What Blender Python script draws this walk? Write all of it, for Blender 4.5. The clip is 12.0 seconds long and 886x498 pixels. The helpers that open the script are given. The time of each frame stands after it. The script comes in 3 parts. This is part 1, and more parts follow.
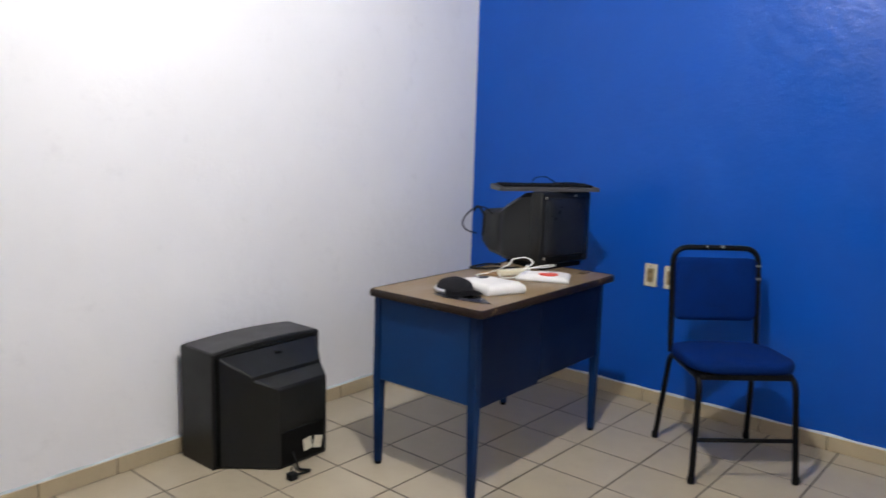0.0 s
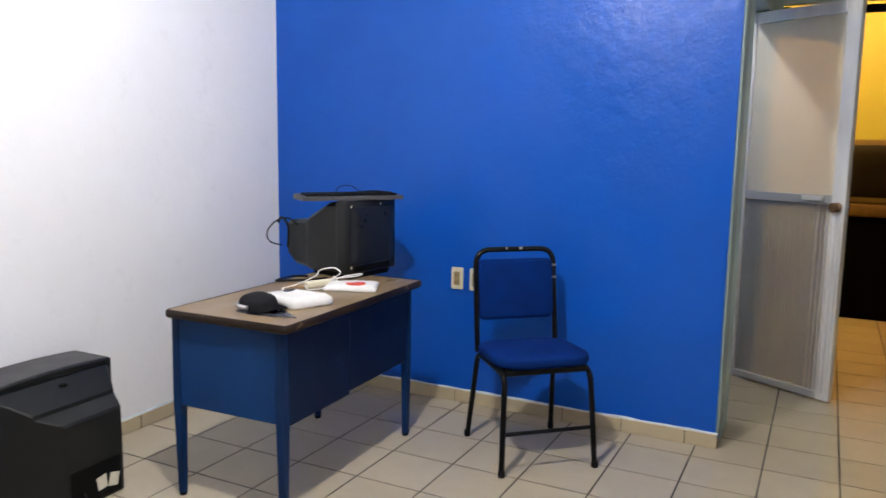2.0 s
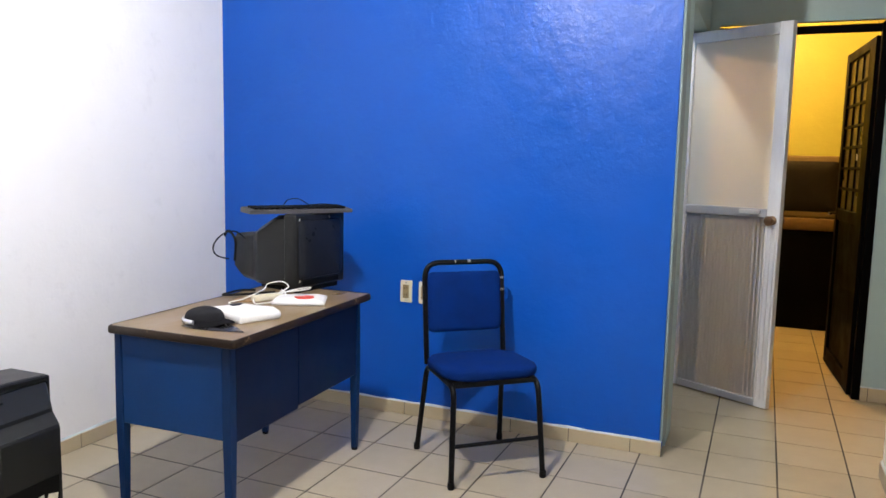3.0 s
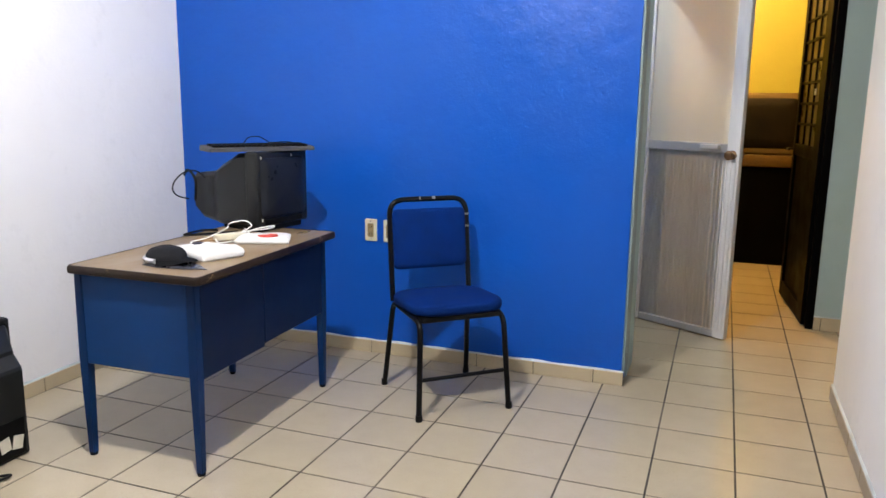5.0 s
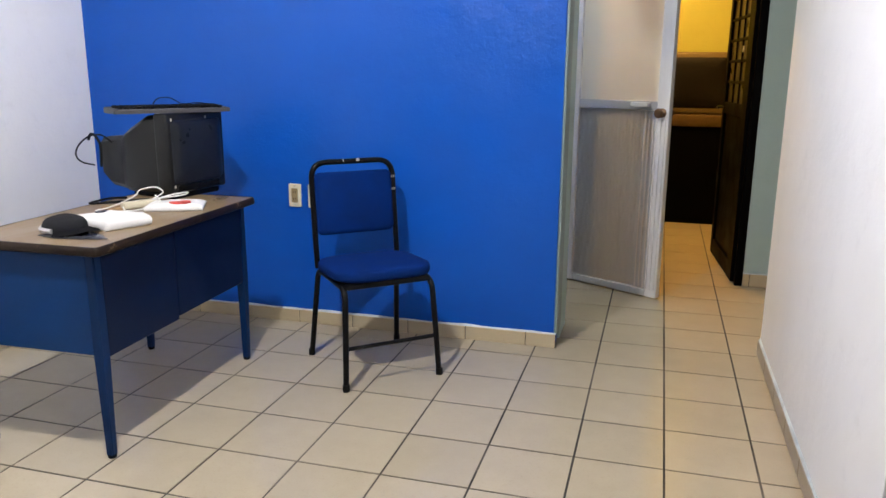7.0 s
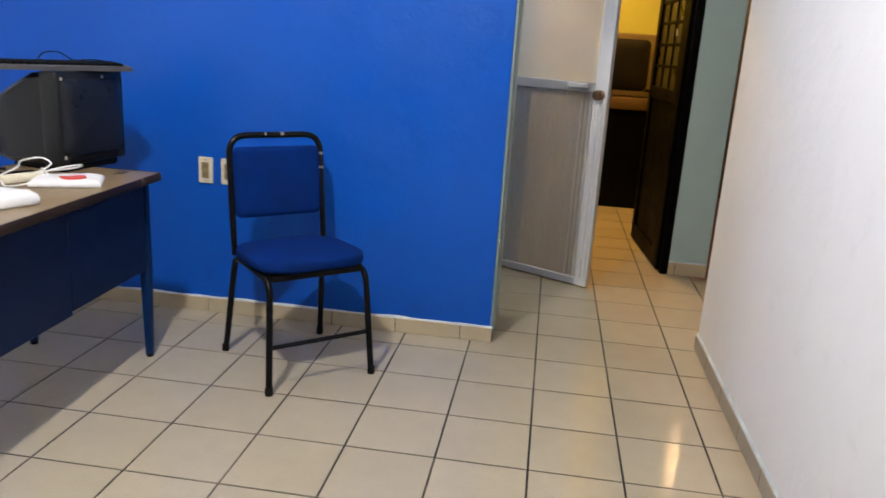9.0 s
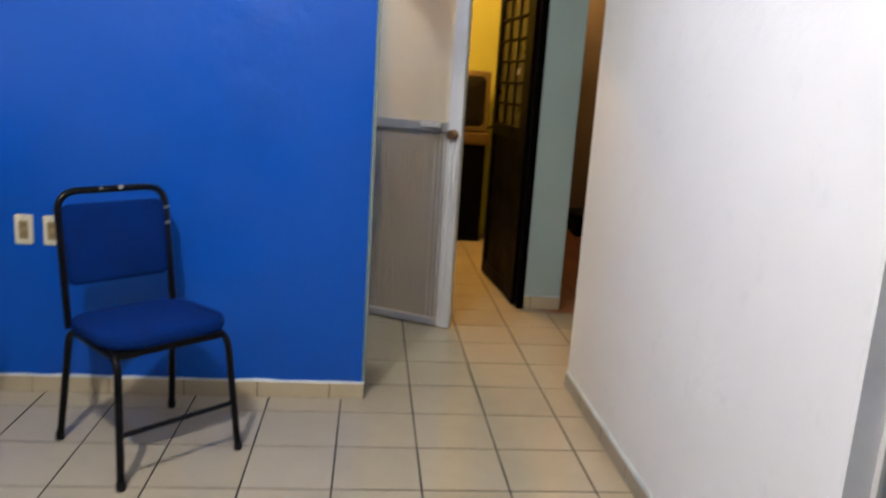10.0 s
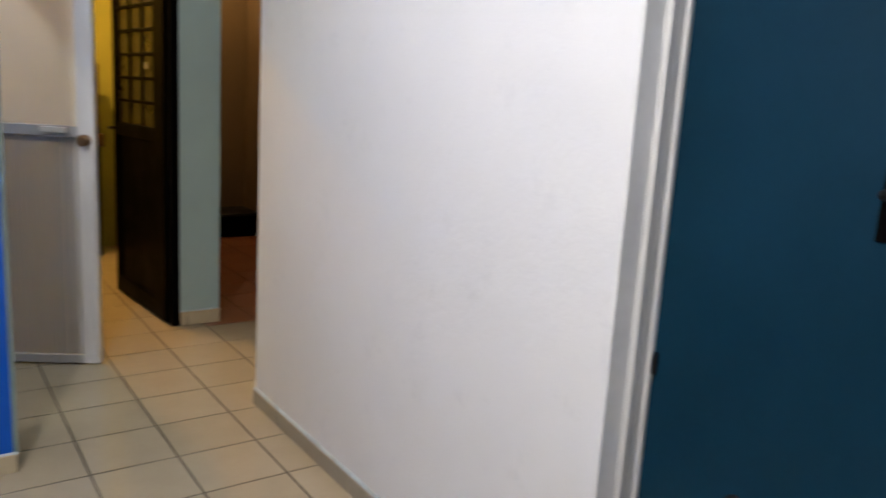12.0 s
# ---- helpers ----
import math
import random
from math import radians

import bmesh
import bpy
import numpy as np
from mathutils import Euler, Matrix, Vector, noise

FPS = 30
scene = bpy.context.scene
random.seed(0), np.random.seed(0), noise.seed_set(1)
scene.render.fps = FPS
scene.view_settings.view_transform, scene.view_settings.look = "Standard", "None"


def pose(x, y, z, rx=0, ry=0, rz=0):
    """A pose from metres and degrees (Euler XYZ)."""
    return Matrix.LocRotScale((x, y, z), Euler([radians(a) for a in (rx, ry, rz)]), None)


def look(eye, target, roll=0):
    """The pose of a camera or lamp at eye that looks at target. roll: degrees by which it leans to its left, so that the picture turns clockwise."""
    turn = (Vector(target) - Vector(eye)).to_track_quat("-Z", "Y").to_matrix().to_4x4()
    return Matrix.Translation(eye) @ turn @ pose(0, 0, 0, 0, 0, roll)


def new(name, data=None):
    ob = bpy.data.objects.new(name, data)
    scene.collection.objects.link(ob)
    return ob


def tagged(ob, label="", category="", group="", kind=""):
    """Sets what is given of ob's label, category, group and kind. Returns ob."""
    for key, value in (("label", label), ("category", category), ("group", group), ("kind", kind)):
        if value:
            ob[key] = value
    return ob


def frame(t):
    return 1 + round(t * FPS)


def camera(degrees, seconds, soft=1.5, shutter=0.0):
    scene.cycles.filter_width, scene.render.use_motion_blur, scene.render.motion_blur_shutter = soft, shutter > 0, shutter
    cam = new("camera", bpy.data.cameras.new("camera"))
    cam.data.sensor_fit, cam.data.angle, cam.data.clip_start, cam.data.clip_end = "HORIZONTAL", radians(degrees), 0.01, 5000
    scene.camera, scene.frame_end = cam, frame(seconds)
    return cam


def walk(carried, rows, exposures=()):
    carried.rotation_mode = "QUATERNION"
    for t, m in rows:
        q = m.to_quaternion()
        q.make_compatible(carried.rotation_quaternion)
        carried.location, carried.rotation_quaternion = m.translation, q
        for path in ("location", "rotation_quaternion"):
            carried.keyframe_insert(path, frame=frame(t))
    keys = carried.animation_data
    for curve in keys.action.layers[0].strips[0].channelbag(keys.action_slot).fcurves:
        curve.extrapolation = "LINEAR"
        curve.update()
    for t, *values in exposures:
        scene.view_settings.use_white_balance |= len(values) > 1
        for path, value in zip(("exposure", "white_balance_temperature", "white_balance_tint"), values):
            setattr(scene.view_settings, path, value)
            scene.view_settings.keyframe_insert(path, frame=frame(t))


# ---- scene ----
cam = camera(60.7, 12.0, soft=1.5, shutter=0.5)
PATH = [
    (0, (-0.123, 0.026, 1.37), (-1.408, 1.528, 1.066), 1.6),
    (0.5, (-0.107, 0.048, 1.367), (-1.244, 1.667, 1.074), 1.2),
    (1, (-0.098, 0.058, 1.359), (-1.145, 1.738, 1.07), 0.6),
    (1.5, (-0.097, 0.067, 1.36), (-1.088, 1.78, 1.07), 0.2),
    (2, (-0.091, 0.081, 1.379), (-0.984, 1.849, 1.103), 0.9),
    (2.5, (-0.091, 0.081, 1.395), (-0.893, 1.897, 1.146), 1.8),
    (2.7, (-0.087, 0.065, 1.391), (-0.87, 1.89, 1.156), 1.5),
    (4.5, (-0.081, 0.059, 1.331), (-0.802, 1.892, 0.983), 1.0),
    (5, (-0.083, 0.061, 1.335), (-0.759, 1.906, 0.958), 0.8),
    (5.5, (-0.066, 0.066, 1.343), (-0.698, 1.924, 0.956), 0.6),
    (6, (-0.046, 0.081, 1.32), (-0.614, 1.958, 0.925), 0.2),
    (6.5, (-0.039, 0.118, 1.308), (-0.553, 2.003, 0.878), 0.3),
    (6.7, (-0.04, 0.143, 1.294), (-0.562, 2.022, 0.851), 0.2),
    (8.3, (-0.125, 0.352, 1.318), (-0.648, 2.221, 0.834), 1.9),
    (8.5, (-0.163, 0.367, 1.322), (-0.61, 2.257, 0.841), 2.5),
    (9, (-0.285, 0.434, 1.291), (-0.533, 2.348, 0.767), 3.6),
    (9.5, (-0.379, 0.51, 1.278), (-0.441, 2.439, 0.753), 4.3),
    (10, (-0.467, 0.606, 1.328), (-0.267, 2.55, 0.905), 3.7),
    (10.5, (-0.55, 0.66, 1.401), (-0.13, 2.586, 1.058), 3.3),
    (11, (-0.638, 0.757, 1.379), (0.027, 2.614, 1.052), 2.2),
    (11.5, (-0.699, 0.825, 1.342), (0.178, 2.585, 0.978), 2.6),
    (12, (-0.71, 0.853, 1.355), (0.437, 2.444, 0.969), 3.6),
]
walk(cam, [(t, look(eye, target, roll)) for t, eye, target, roll in PATH],
     exposures=[(0, -0.10), (1.0, 0.13), (2.0, 0.22), (2.5, 0.40), (4.5, 0.54), (5.5, 0.49), (6.7, 0.40), (8.5, 0.38), (9.0, 0.30), (9.5, 0.35), (10.5, -0.14), (12, -0.10)])

# ---- world and lights ----
world = bpy.data.worlds.new("world")
world.use_nodes = True
world.node_tree.nodes["Background"].inputs[0].default_value = (0.02, 0.02, 0.025, 1)
world.node_tree.nodes["Background"].inputs[1].default_value = 0.2
scene.world = world
MAIN_LAMP = (-1.24, 1.53, 2.72)
YELLOW_LAMP = (-0.12, 6.20, 2.72)
HALL_LAMP = (1.34, 7.50, 2.64)
BATH_LAMP = (-0.97, 4.22, 2.72)
MAIN_POWER, YELLOW_POWER, HALL_POWER = 168.0, 132.0, 24.0
BATH_POWER = 33.0
CEIL, ROOM_CEIL = 2.92, 2.83

# ---- materials ----


def mat(name, rough=0.5, metal=0.0):
    m = bpy.data.materials.new(name)
    m.use_nodes = True
    b = m.node_tree.nodes["Principled BSDF"]
    b.inputs["Roughness"].default_value, b.inputs["Metallic"].default_value = rough, metal
    return m, m.node_tree, b


def node(nt, kind, **values):
    n = nt.nodes.new(kind)
    for key, value in values.items():
        n.inputs[key.replace("_", " ")].default_value = value
    return n


def coords(nt):
    n = nt.nodes.new("ShaderNodeTexCoord")
    return n.outputs["Object"]


def noise_tex(nt, scale, detail=4.0, rough=0.55, stretch=None):
    n = node(nt, "ShaderNodeTexNoise", Scale=scale, Detail=detail, Roughness=rough)
    c = coords(nt)
    if stretch:
        mp = node(nt, "ShaderNodeMapping", Scale=stretch)
        nt.links.new(c, mp.inputs[0])
        c = mp.outputs[0]
    nt.links.new(c, n.inputs["Vector"])
    return n.outputs["Fac"]


def ramp(nt, fac, stops):
    r = nt.nodes.new("ShaderNodeValToRGB")
    e = r.color_ramp.elements
    e[0].position, e[0].color = stops[0][0], (*stops[0][1], 1)
    e[1].position, e[1].color = stops[-1][0], (*stops[-1][1], 1)
    for p, c in stops[1:-1]:
        k = e.new(p)
        k.color = (*c, 1)
    nt.links.new(fac, r.inputs[0])
    return r.outputs[0]


def mix(nt, fac, a, b, mode="MIX"):
    m = nt.nodes.new("ShaderNodeMix")
    m.data_type, m.blend_type = "RGBA", mode
    for v, i in ((fac, 0), (a, 6), (b, 7)):
        if hasattr(v, "is_linked"):
            nt.links.new(v, m.inputs[i])
        else:
            m.inputs[i].default_value = v
    return m.outputs[2]


def bump(nt, bsdf, fac, strength, dist):
    b = node(nt, "ShaderNodeBump", Strength=strength, Distance=dist)
    nt.links.new(fac, b.inputs["Height"])
    nt.links.new(b.outputs[0], bsdf.inputs["Normal"])


def shade(c, f):
    return tuple(min(1, v * f) for v in c)


def surface(name, color, rough=0.5, metal=0.0, vary=0.12, big=1.5, small=60.0, relief=0.15, depth=0.002, stretch=None, rvary=0.1, spec=0.5):
    """Two scales of variation in colour, variation in gloss and a fine relief."""
    m, nt, b = mat(name, rough, metal)
    f1 = noise_tex(nt, big, 3, 0.6, stretch)
    f2 = noise_tex(nt, small, 4, 0.6, stretch)
    c1 = ramp(nt, f1, ((0.3, shade(color, 1 - vary)), (0.7, shade(color, 1 + vary))))
    c2 = ramp(nt, f2, ((0.3, (1 - vary * 0.6,) * 3), (0.75, (1, 1, 1))))
    nt.links.new(mix(nt, 1.0, c1, c2, "MULTIPLY"), b.inputs["Base Color"])
    r = ramp(nt, f1, ((0.3, (max(0.02, rough - rvary),) * 3), (0.7, (min(1, rough + rvary),) * 3)))
    nt.links.new(r, b.inputs["Roughness"])
    b.inputs["Specular IOR Level"].default_value = spec
    if relief:
        bump(nt, b, f2, relief, depth)
    return m


def wall_paint(name, color, rough, vary=0.05, dirt=0.0, spec=0.5):
    """Rolled paint on uneven plaster, with trowel waves, orange peel and faint scuffs."""
    m, nt, b = mat(name, rough)
    wave = noise_tex(nt, 2.2, 3, 0.55)
    peel = noise_tex(nt, 45, 5, 0.6)
    blot = noise_tex(nt, 0.9, 4, 0.65)
    base = ramp(nt, blot, ((0.3, shade(color, 1 - vary)), (0.7, shade(color, 1 + vary))))
    if dirt:
        scuff = noise_tex(nt, 7, 6, 0.75)
        fac = ramp(nt, scuff, ((0.58, (0, 0, 0)), (0.74, (dirt,) * 3)))
        base = mix(nt, fac, base, (*shade(color, 0.55), 1))
    nt.links.new(base, b.inputs["Base Color"])
    r = ramp(nt, wave, ((0.3, (rough - 0.09,) * 3), (0.7, (rough + 0.09,) * 3)))
    nt.links.new(r, b.inputs["Roughness"])
    b.inputs["Specular IOR Level"].default_value = spec
    patch = noise_tex(nt, 11, 5, 0.7)
    h0 = node(nt, "ShaderNodeMath")
    h0.operation = "MULTIPLY_ADD"
    nt.links.new(patch, h0.inputs[0])
    h0.inputs[1].default_value = 0.34
    nt.links.new(wave, h0.inputs[2])
    h = node(nt, "ShaderNodeMath")
    h.operation = "MULTIPLY_ADD"
    nt.links.new(peel, h.inputs[0])
    h.inputs[1].default_value = 0.07
    nt.links.new(h0.outputs[0], h.inputs[2])
    bump(nt, b, h.outputs[0], 0.5, 0.02)
    return m


def tile_paint(name, color, rough=0.22, dark=0.9):
    """Glazed ceramic: cloudy beige with specks, each tile a shade apart."""
    m, nt, b = mat(name, rough)
    info = nt.nodes.new("ShaderNodeObjectInfo")
    geo = nt.nodes.new("ShaderNodeNewGeometry")
    cloud = node(nt, "ShaderNodeTexNoise", Scale=9.0, Detail=5.0, Roughness=0.65)
    speck = node(nt, "ShaderNodeTexNoise", Scale=160.0, Detail=2.0)
    add = nt.nodes.new("ShaderNodeVectorMath")
    nt.links.new(geo.outputs["Position"], add.inputs[0])
    sc = nt.nodes.new("ShaderNodeMath")
    sc.operation, sc.inputs[1].default_value = "MULTIPLY", 37.0
    nt.links.new(info.outputs["Random"], sc.inputs[0])
    nt.links.new(sc.outputs[0], add.inputs[1])
    for n in (cloud, speck):
        nt.links.new(add.outputs[0], n.inputs["Vector"])
    base = ramp(nt, cloud.outputs["Fac"], ((0.3, shade(color, 0.96)), (0.7, shade(color, 1.03))))
    sp = ramp(nt, speck.outputs["Fac"], ((0.28, (0.92, 0.91, 0.89)), (0.42, (1, 1, 1))))
    base = mix(nt, 1.0, base, sp, "MULTIPLY")
    tone = ramp(nt, info.outputs["Random"], ((0, (0.93, 0.93, 0.92)), (1, (1.0, 1.0, 1.0))))
    base = mix(nt, 1.0, base, tone, "MULTIPLY")
    nt.links.new(base, b.inputs["Base Color"])
    bump(nt, b, cloud.outputs["Fac"], 0.05, 0.004)
    return m


def glow(name, color, watts, radius):
    m = bpy.data.materials.new(name)
    m.use_nodes = True
    nt = m.node_tree
    nt.nodes.remove(nt.nodes["Principled BSDF"])
    e = node(nt, "ShaderNodeEmission", Color=(*color, 1), Strength=watts / (math.pi * 4 * math.pi * radius ** 2))
    nt.links.new(e.outputs[0], nt.nodes["Material Output"].inputs[0])
    return m


WHITE = wall_paint("white_wall_paint", (0.83, 0.828, 0.83), 0.62, 0.035, 0.16)
BLUE = wall_paint("blue_wall_paint", (0.0012, 0.071, 0.385), 0.38, 0.07, 0.0, 0.32)
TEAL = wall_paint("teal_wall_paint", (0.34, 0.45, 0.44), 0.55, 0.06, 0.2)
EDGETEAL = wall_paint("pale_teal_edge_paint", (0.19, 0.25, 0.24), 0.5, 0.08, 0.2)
YELLOW = wall_paint("yellow_wall_paint", (0.33, 0.325, 0.06), 0.55, 0.06, 0.15)
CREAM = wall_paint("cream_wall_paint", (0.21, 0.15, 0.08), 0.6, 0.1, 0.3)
LIGHTCEILING = wall_paint("white_ceiling_paint", (0.85, 0.85, 0.84), 0.7, 0.04, 0.1)
CEILING = wall_paint("ceiling_paint", (0.74, 0.74, 0.73), 0.7, 0.04, 0.1)
PLASTER = surface("grey_plaster", (0.84, 0.84, 0.83), 0.8, vary=0.06, big=6, small=70, relief=0.2, depth=0.002)
TILE = tile_paint("beige_floor_tile", (0.434, 0.369, 0.263), 0.15)
# Darker copy of the skirting tile, used only along the partition.
SKIRTDARK = tile_paint("darker_skirting_tile", (0.30, 0.26, 0.20), 0.4)
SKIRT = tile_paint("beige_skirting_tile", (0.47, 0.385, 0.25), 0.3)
REDTILE = tile_paint("red_floor_tile", (0.30, 0.12, 0.06), 0.3)
GROUT = surface("dirty_grout", (0.030, 0.025, 0.019), 0.9, vary=0.7, big=0.9, small=30, relief=0.4)
gn = GROUT.node_tree
gb = gn.nodes["Principled BSDF"]
clean = ramp(gn, noise_tex(gn, 1.1, 4, 0.6), ((0.50, (0, 0, 0)), (0.66, (0.45, 0.45, 0.45))))
gn.links.new(mix(gn, clean, gb.inputs["Base Color"].links[0].from_socket, (0.25, 0.20, 0.14, 1)), gb.inputs["Base Color"])
CAULK = surface("pale_caulk", (0.48, 0.56, 0.58), 0.7, vary=0.2, big=8, small=50, relief=0.4)
# One desk in three blues: +x panels darkest, legs between, ends brightest.
DESKDARK = surface("darker_blue_desk_steel", (0.001, 0.009, 0.040), 0.5, vary=0.18, big=3, small=90, relief=0.08, spec=0.2)
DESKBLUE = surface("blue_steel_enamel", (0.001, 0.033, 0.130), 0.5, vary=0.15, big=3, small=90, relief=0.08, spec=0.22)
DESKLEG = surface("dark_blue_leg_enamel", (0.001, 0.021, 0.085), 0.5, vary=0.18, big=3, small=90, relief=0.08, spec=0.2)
WOODTOP = surface("brown_laminate", (0.205, 0.140, 0.072), 0.36, vary=0.1, big=3, small=25, relief=0.06, stretch=(3, 1, 1))
WOODEDGE = surface("dark_wood_edge", (0.020, 0.011, 0.006), 0.5, spec=0.25, vary=0.4, big=6, small=40, relief=0.4)
wn = WOODEDGE.node_tree
wb = wn.nodes["Principled BSDF"]
worn = ramp(wn, noise_tex(wn, 9, 6, 0.75), ((0.60, (0, 0, 0)), (0.68, (1, 1, 1))))
wn.links.new(mix(wn, worn, wb.inputs["Base Color"].links[0].from_socket, (0.20, 0.13, 0.07, 1)), wb.inputs["Base Color"])
TVPLASTIC = surface("charcoal_tv_plastic", (0.0075, 0.0082, 0.0078), 0.42, spec=0.32, vary=0.12, big=5, small=220, relief=0.3, depth=0.001)
TVTOP = surface("grey_tv_plastic", (0.045, 0.043, 0.045), 0.6, vary=0.15, big=6, small=220, relief=0.3, depth=0.001)
TVBLACK = surface("black_tv_plastic", (0.003, 0.003, 0.003), 0.6, spec=0.10, vary=0.2, big=5, small=150, relief=0.2, depth=0.001)
SCREEN = surface("dark_tube_glass", (0.012, 0.014, 0.019), 0.35, vary=0.25, big=5, small=30, relief=0, rvary=0.08, spec=0.2)
FARSCREEN = surface("brown_tube_glass", (0.008, 0.0065, 0.004), 0.5, vary=0.2, big=5, small=30, relief=0, spec=0.08)
STICKER = surface("cream_sticker", (0.62, 0.58, 0.46), 0.7, vary=0.12, big=30, small=120)
BLACKSTEEL = surface("black_enamel_steel", (0.0025, 0.0025, 0.003), 0.38, spec=0.16, vary=0.3, big=8, small=80, relief=0.1)
CHIPPED = surface("bare_chipped_steel", (0.36, 0.34, 0.31), 0.5, 0.5, vary=0.3, big=40, small=90)
FABRIC = surface("blue_upholstery", (0.0008, 0.017, 0.115), 0.9, vary=0.18, big=6, small=500, relief=0.7, depth=0.002, spec=0.08)
RUBBER = surface("black_rubber", (0.008, 0.008, 0.008), 0.75, spec=0.15, vary=0.2, big=20, small=90)
ALU = surface("aluminium_extrusion", (0.74, 0.73, 0.715), 0.45, 0.25, vary=0.08, big=3, small=40, relief=0.05, stretch=(6, 6, 1))
ALUPANEL = surface("ribbed_aluminium_panel", (0.57, 0.60, 0.63), 0.42, 0.40, vary=0.03, big=2, small=25, relief=0.0, stretch=(5, 5, 1))
ALUDULL = surface("dull_aluminium_rail", (0.50, 0.50, 0.50), 0.5, 0.3, vary=0.08, big=3, small=40, relief=0.05)
WHITEPLASTIC = surface("white_plastic", (0.75, 0.74, 0.70), 0.4, vary=0.05, big=15, small=90, relief=0.05)
IVORY = surface("ivory_plate_plastic", (0.66, 0.60, 0.44), 0.45, vary=0.1, big=20, small=90, relief=0.05)
SOCKETBROWN = surface("brown_socket_face", (0.28, 0.20, 0.09), 0.5, vary=0.15, big=40, small=90)
CLOTHWHITE = surface("white_cloth", (0.66, 0.65, 0.63), 0.9, vary=0.05, big=20, small=400, relief=0.4, depth=0.002, spec=0.2)
CAPCLOTH = surface("black_cap_cloth", (0.010, 0.010, 0.012), 0.92, vary=0.25, big=20, small=400, relief=0.5, depth=0.002, spec=0.15)
SILVER = surface("silver_trim", (0.62, 0.62, 0.63), 0.3, 0.7, vary=0.15, big=30, small=90)
DARKFILM = surface("dark_plastic_sheet", (0.03, 0.032, 0.04), 0.25, vary=0.2, big=15, small=60)
REDPRINT = surface("red_print", (0.62, 0.07, 0.05), 0.5, vary=0.1, big=40, small=120)
BROWNPAPER = surface("tan_card", (0.36, 0.23, 0.12), 0.8, vary=0.2, big=30, small=90)
DOORBLUE = surface("dark_blue_door_enamel", (0.0018, 0.024, 0.046), 0.5, spec=0.13, vary=0.16, big=2.5, small=70, relief=0.1)
BLACKDOOR = surface("black_iron_door", (0.0013, 0.0011, 0.001), 0.5, spec=0.03, vary=0.3, big=4, small=60, relief=0.12)
PANE = surface("brown_textured_pane", (0.017, 0.012, 0.005), 0.35, vary=0.25, big=6, small=45, relief=0.5, depth=0.004)
BRASS = surface("worn_brass_knob", (0.22, 0.13, 0.07), 0.38, 0.8, vary=0.25, big=30, small=90)
FARTV = surface("tan_tv_case", (0.11, 0.078, 0.03), 0.5, spec=0.25, vary=0.1, big=6, small=90)
FARSHELF = surface("tan_tabletop", (0.080, 0.048, 0.016), 0.45, spec=0.25, vary=0.2, big=6, small=50)


def translucent(name, color):
    m, nt, b = mat(name, 0.5)
    b.inputs["Base Color"].default_value = (*color, 1)
    t = node(nt, "ShaderNodeBsdfTranslucent", Color=(*color, 1))
    s = nt.nodes.new("ShaderNodeMixShader")
    s.inputs[0].default_value = 0.42
    f = noise_tex(nt, 4, 4, 0.6)
    nt.links.new(ramp(nt, f, ((0.3, shade(color, 0.93)), (0.7, color))), t.inputs[0])
    nt.links.new(b.outputs[0], s.inputs[1])
    nt.links.new(t.outputs[0], s.inputs[2])
    nt.links.new(s.outputs[0], nt.nodes["Material Output"].inputs[0])
    return m


FROSTED = translucent("frosted_acrylic", (0.86, 0.84, 0.75))

# ---- mesh helpers ----


def mesh_from(bm, material, smooth=None):
    bmesh.ops.recalc_face_normals(bm, faces=bm.faces[:])
    me = bpy.data.meshes.new("mesh")
    bm.to_mesh(me)
    bm.free()
    me.materials.append(material)
    if smooth is not None:
        me.polygons.foreach_set("use_smooth", [True] * len(me.polygons))
        me.set_sharp_from_angle(angle=radians(smooth))
    return me


def part(name, bm, material, parent, label="", smooth=40):
    ob = new(name, mesh_from(bm, material, smooth))
    ob.parent = parent
    return tagged(ob, label)


def solid(name, bm, material, label="", category="", kind="", group="", smooth=40):
    return tagged(new(name, mesh_from(bm, material, smooth)), label, category, group, kind)


def thing(name, m, label, category, group="", kind=""):
    ob = new(name)
    ob.matrix_basis = m
    ob.empty_display_size = 0.1
    return tagged(ob, label, category, group, kind)


def box(lo, hi, bevel=0.0, segs=1, bm=None):
    own = bmesh.new()
    c = [(a + b) / 2 for a, b in zip(lo, hi)]
    s = [abs(b - a) for a, b in zip(lo, hi)]
    bmesh.ops.create_cube(own, size=1, matrix=Matrix.Translation(c) @ Matrix.Diagonal((*s, 1)))
    if bevel:
        bmesh.ops.bevel(own, geom=own.edges[:], offset=bevel, segments=segs, affect="EDGES", profile=0.5)
    return join(own, bm)


def join(own, bm):
    if bm is None:
        return own
    me = bpy.data.meshes.new("tmp")
    own.to_mesh(me)
    own.free()
    bm.from_mesh(me)
    bpy.data.meshes.remove(me)
    return bm


def loft(rings, bm=None, cap=True, closed=True):
    """Skin over rings of equal point counts."""
    bm = bm or bmesh.new()
    vs = [[bm.verts.new(p) for p in r] for r in rings]
    n = len(vs[0])
    for a, b in zip(vs, vs[1:]):
        for i in range(n if closed else n - 1):
            j = (i + 1) % n
            bm.faces.new((a[i], a[j], b[j], b[i]))
    if cap:
        bm.faces.new(vs[0][::-1])
        bm.faces.new(vs[-1])
    return bm


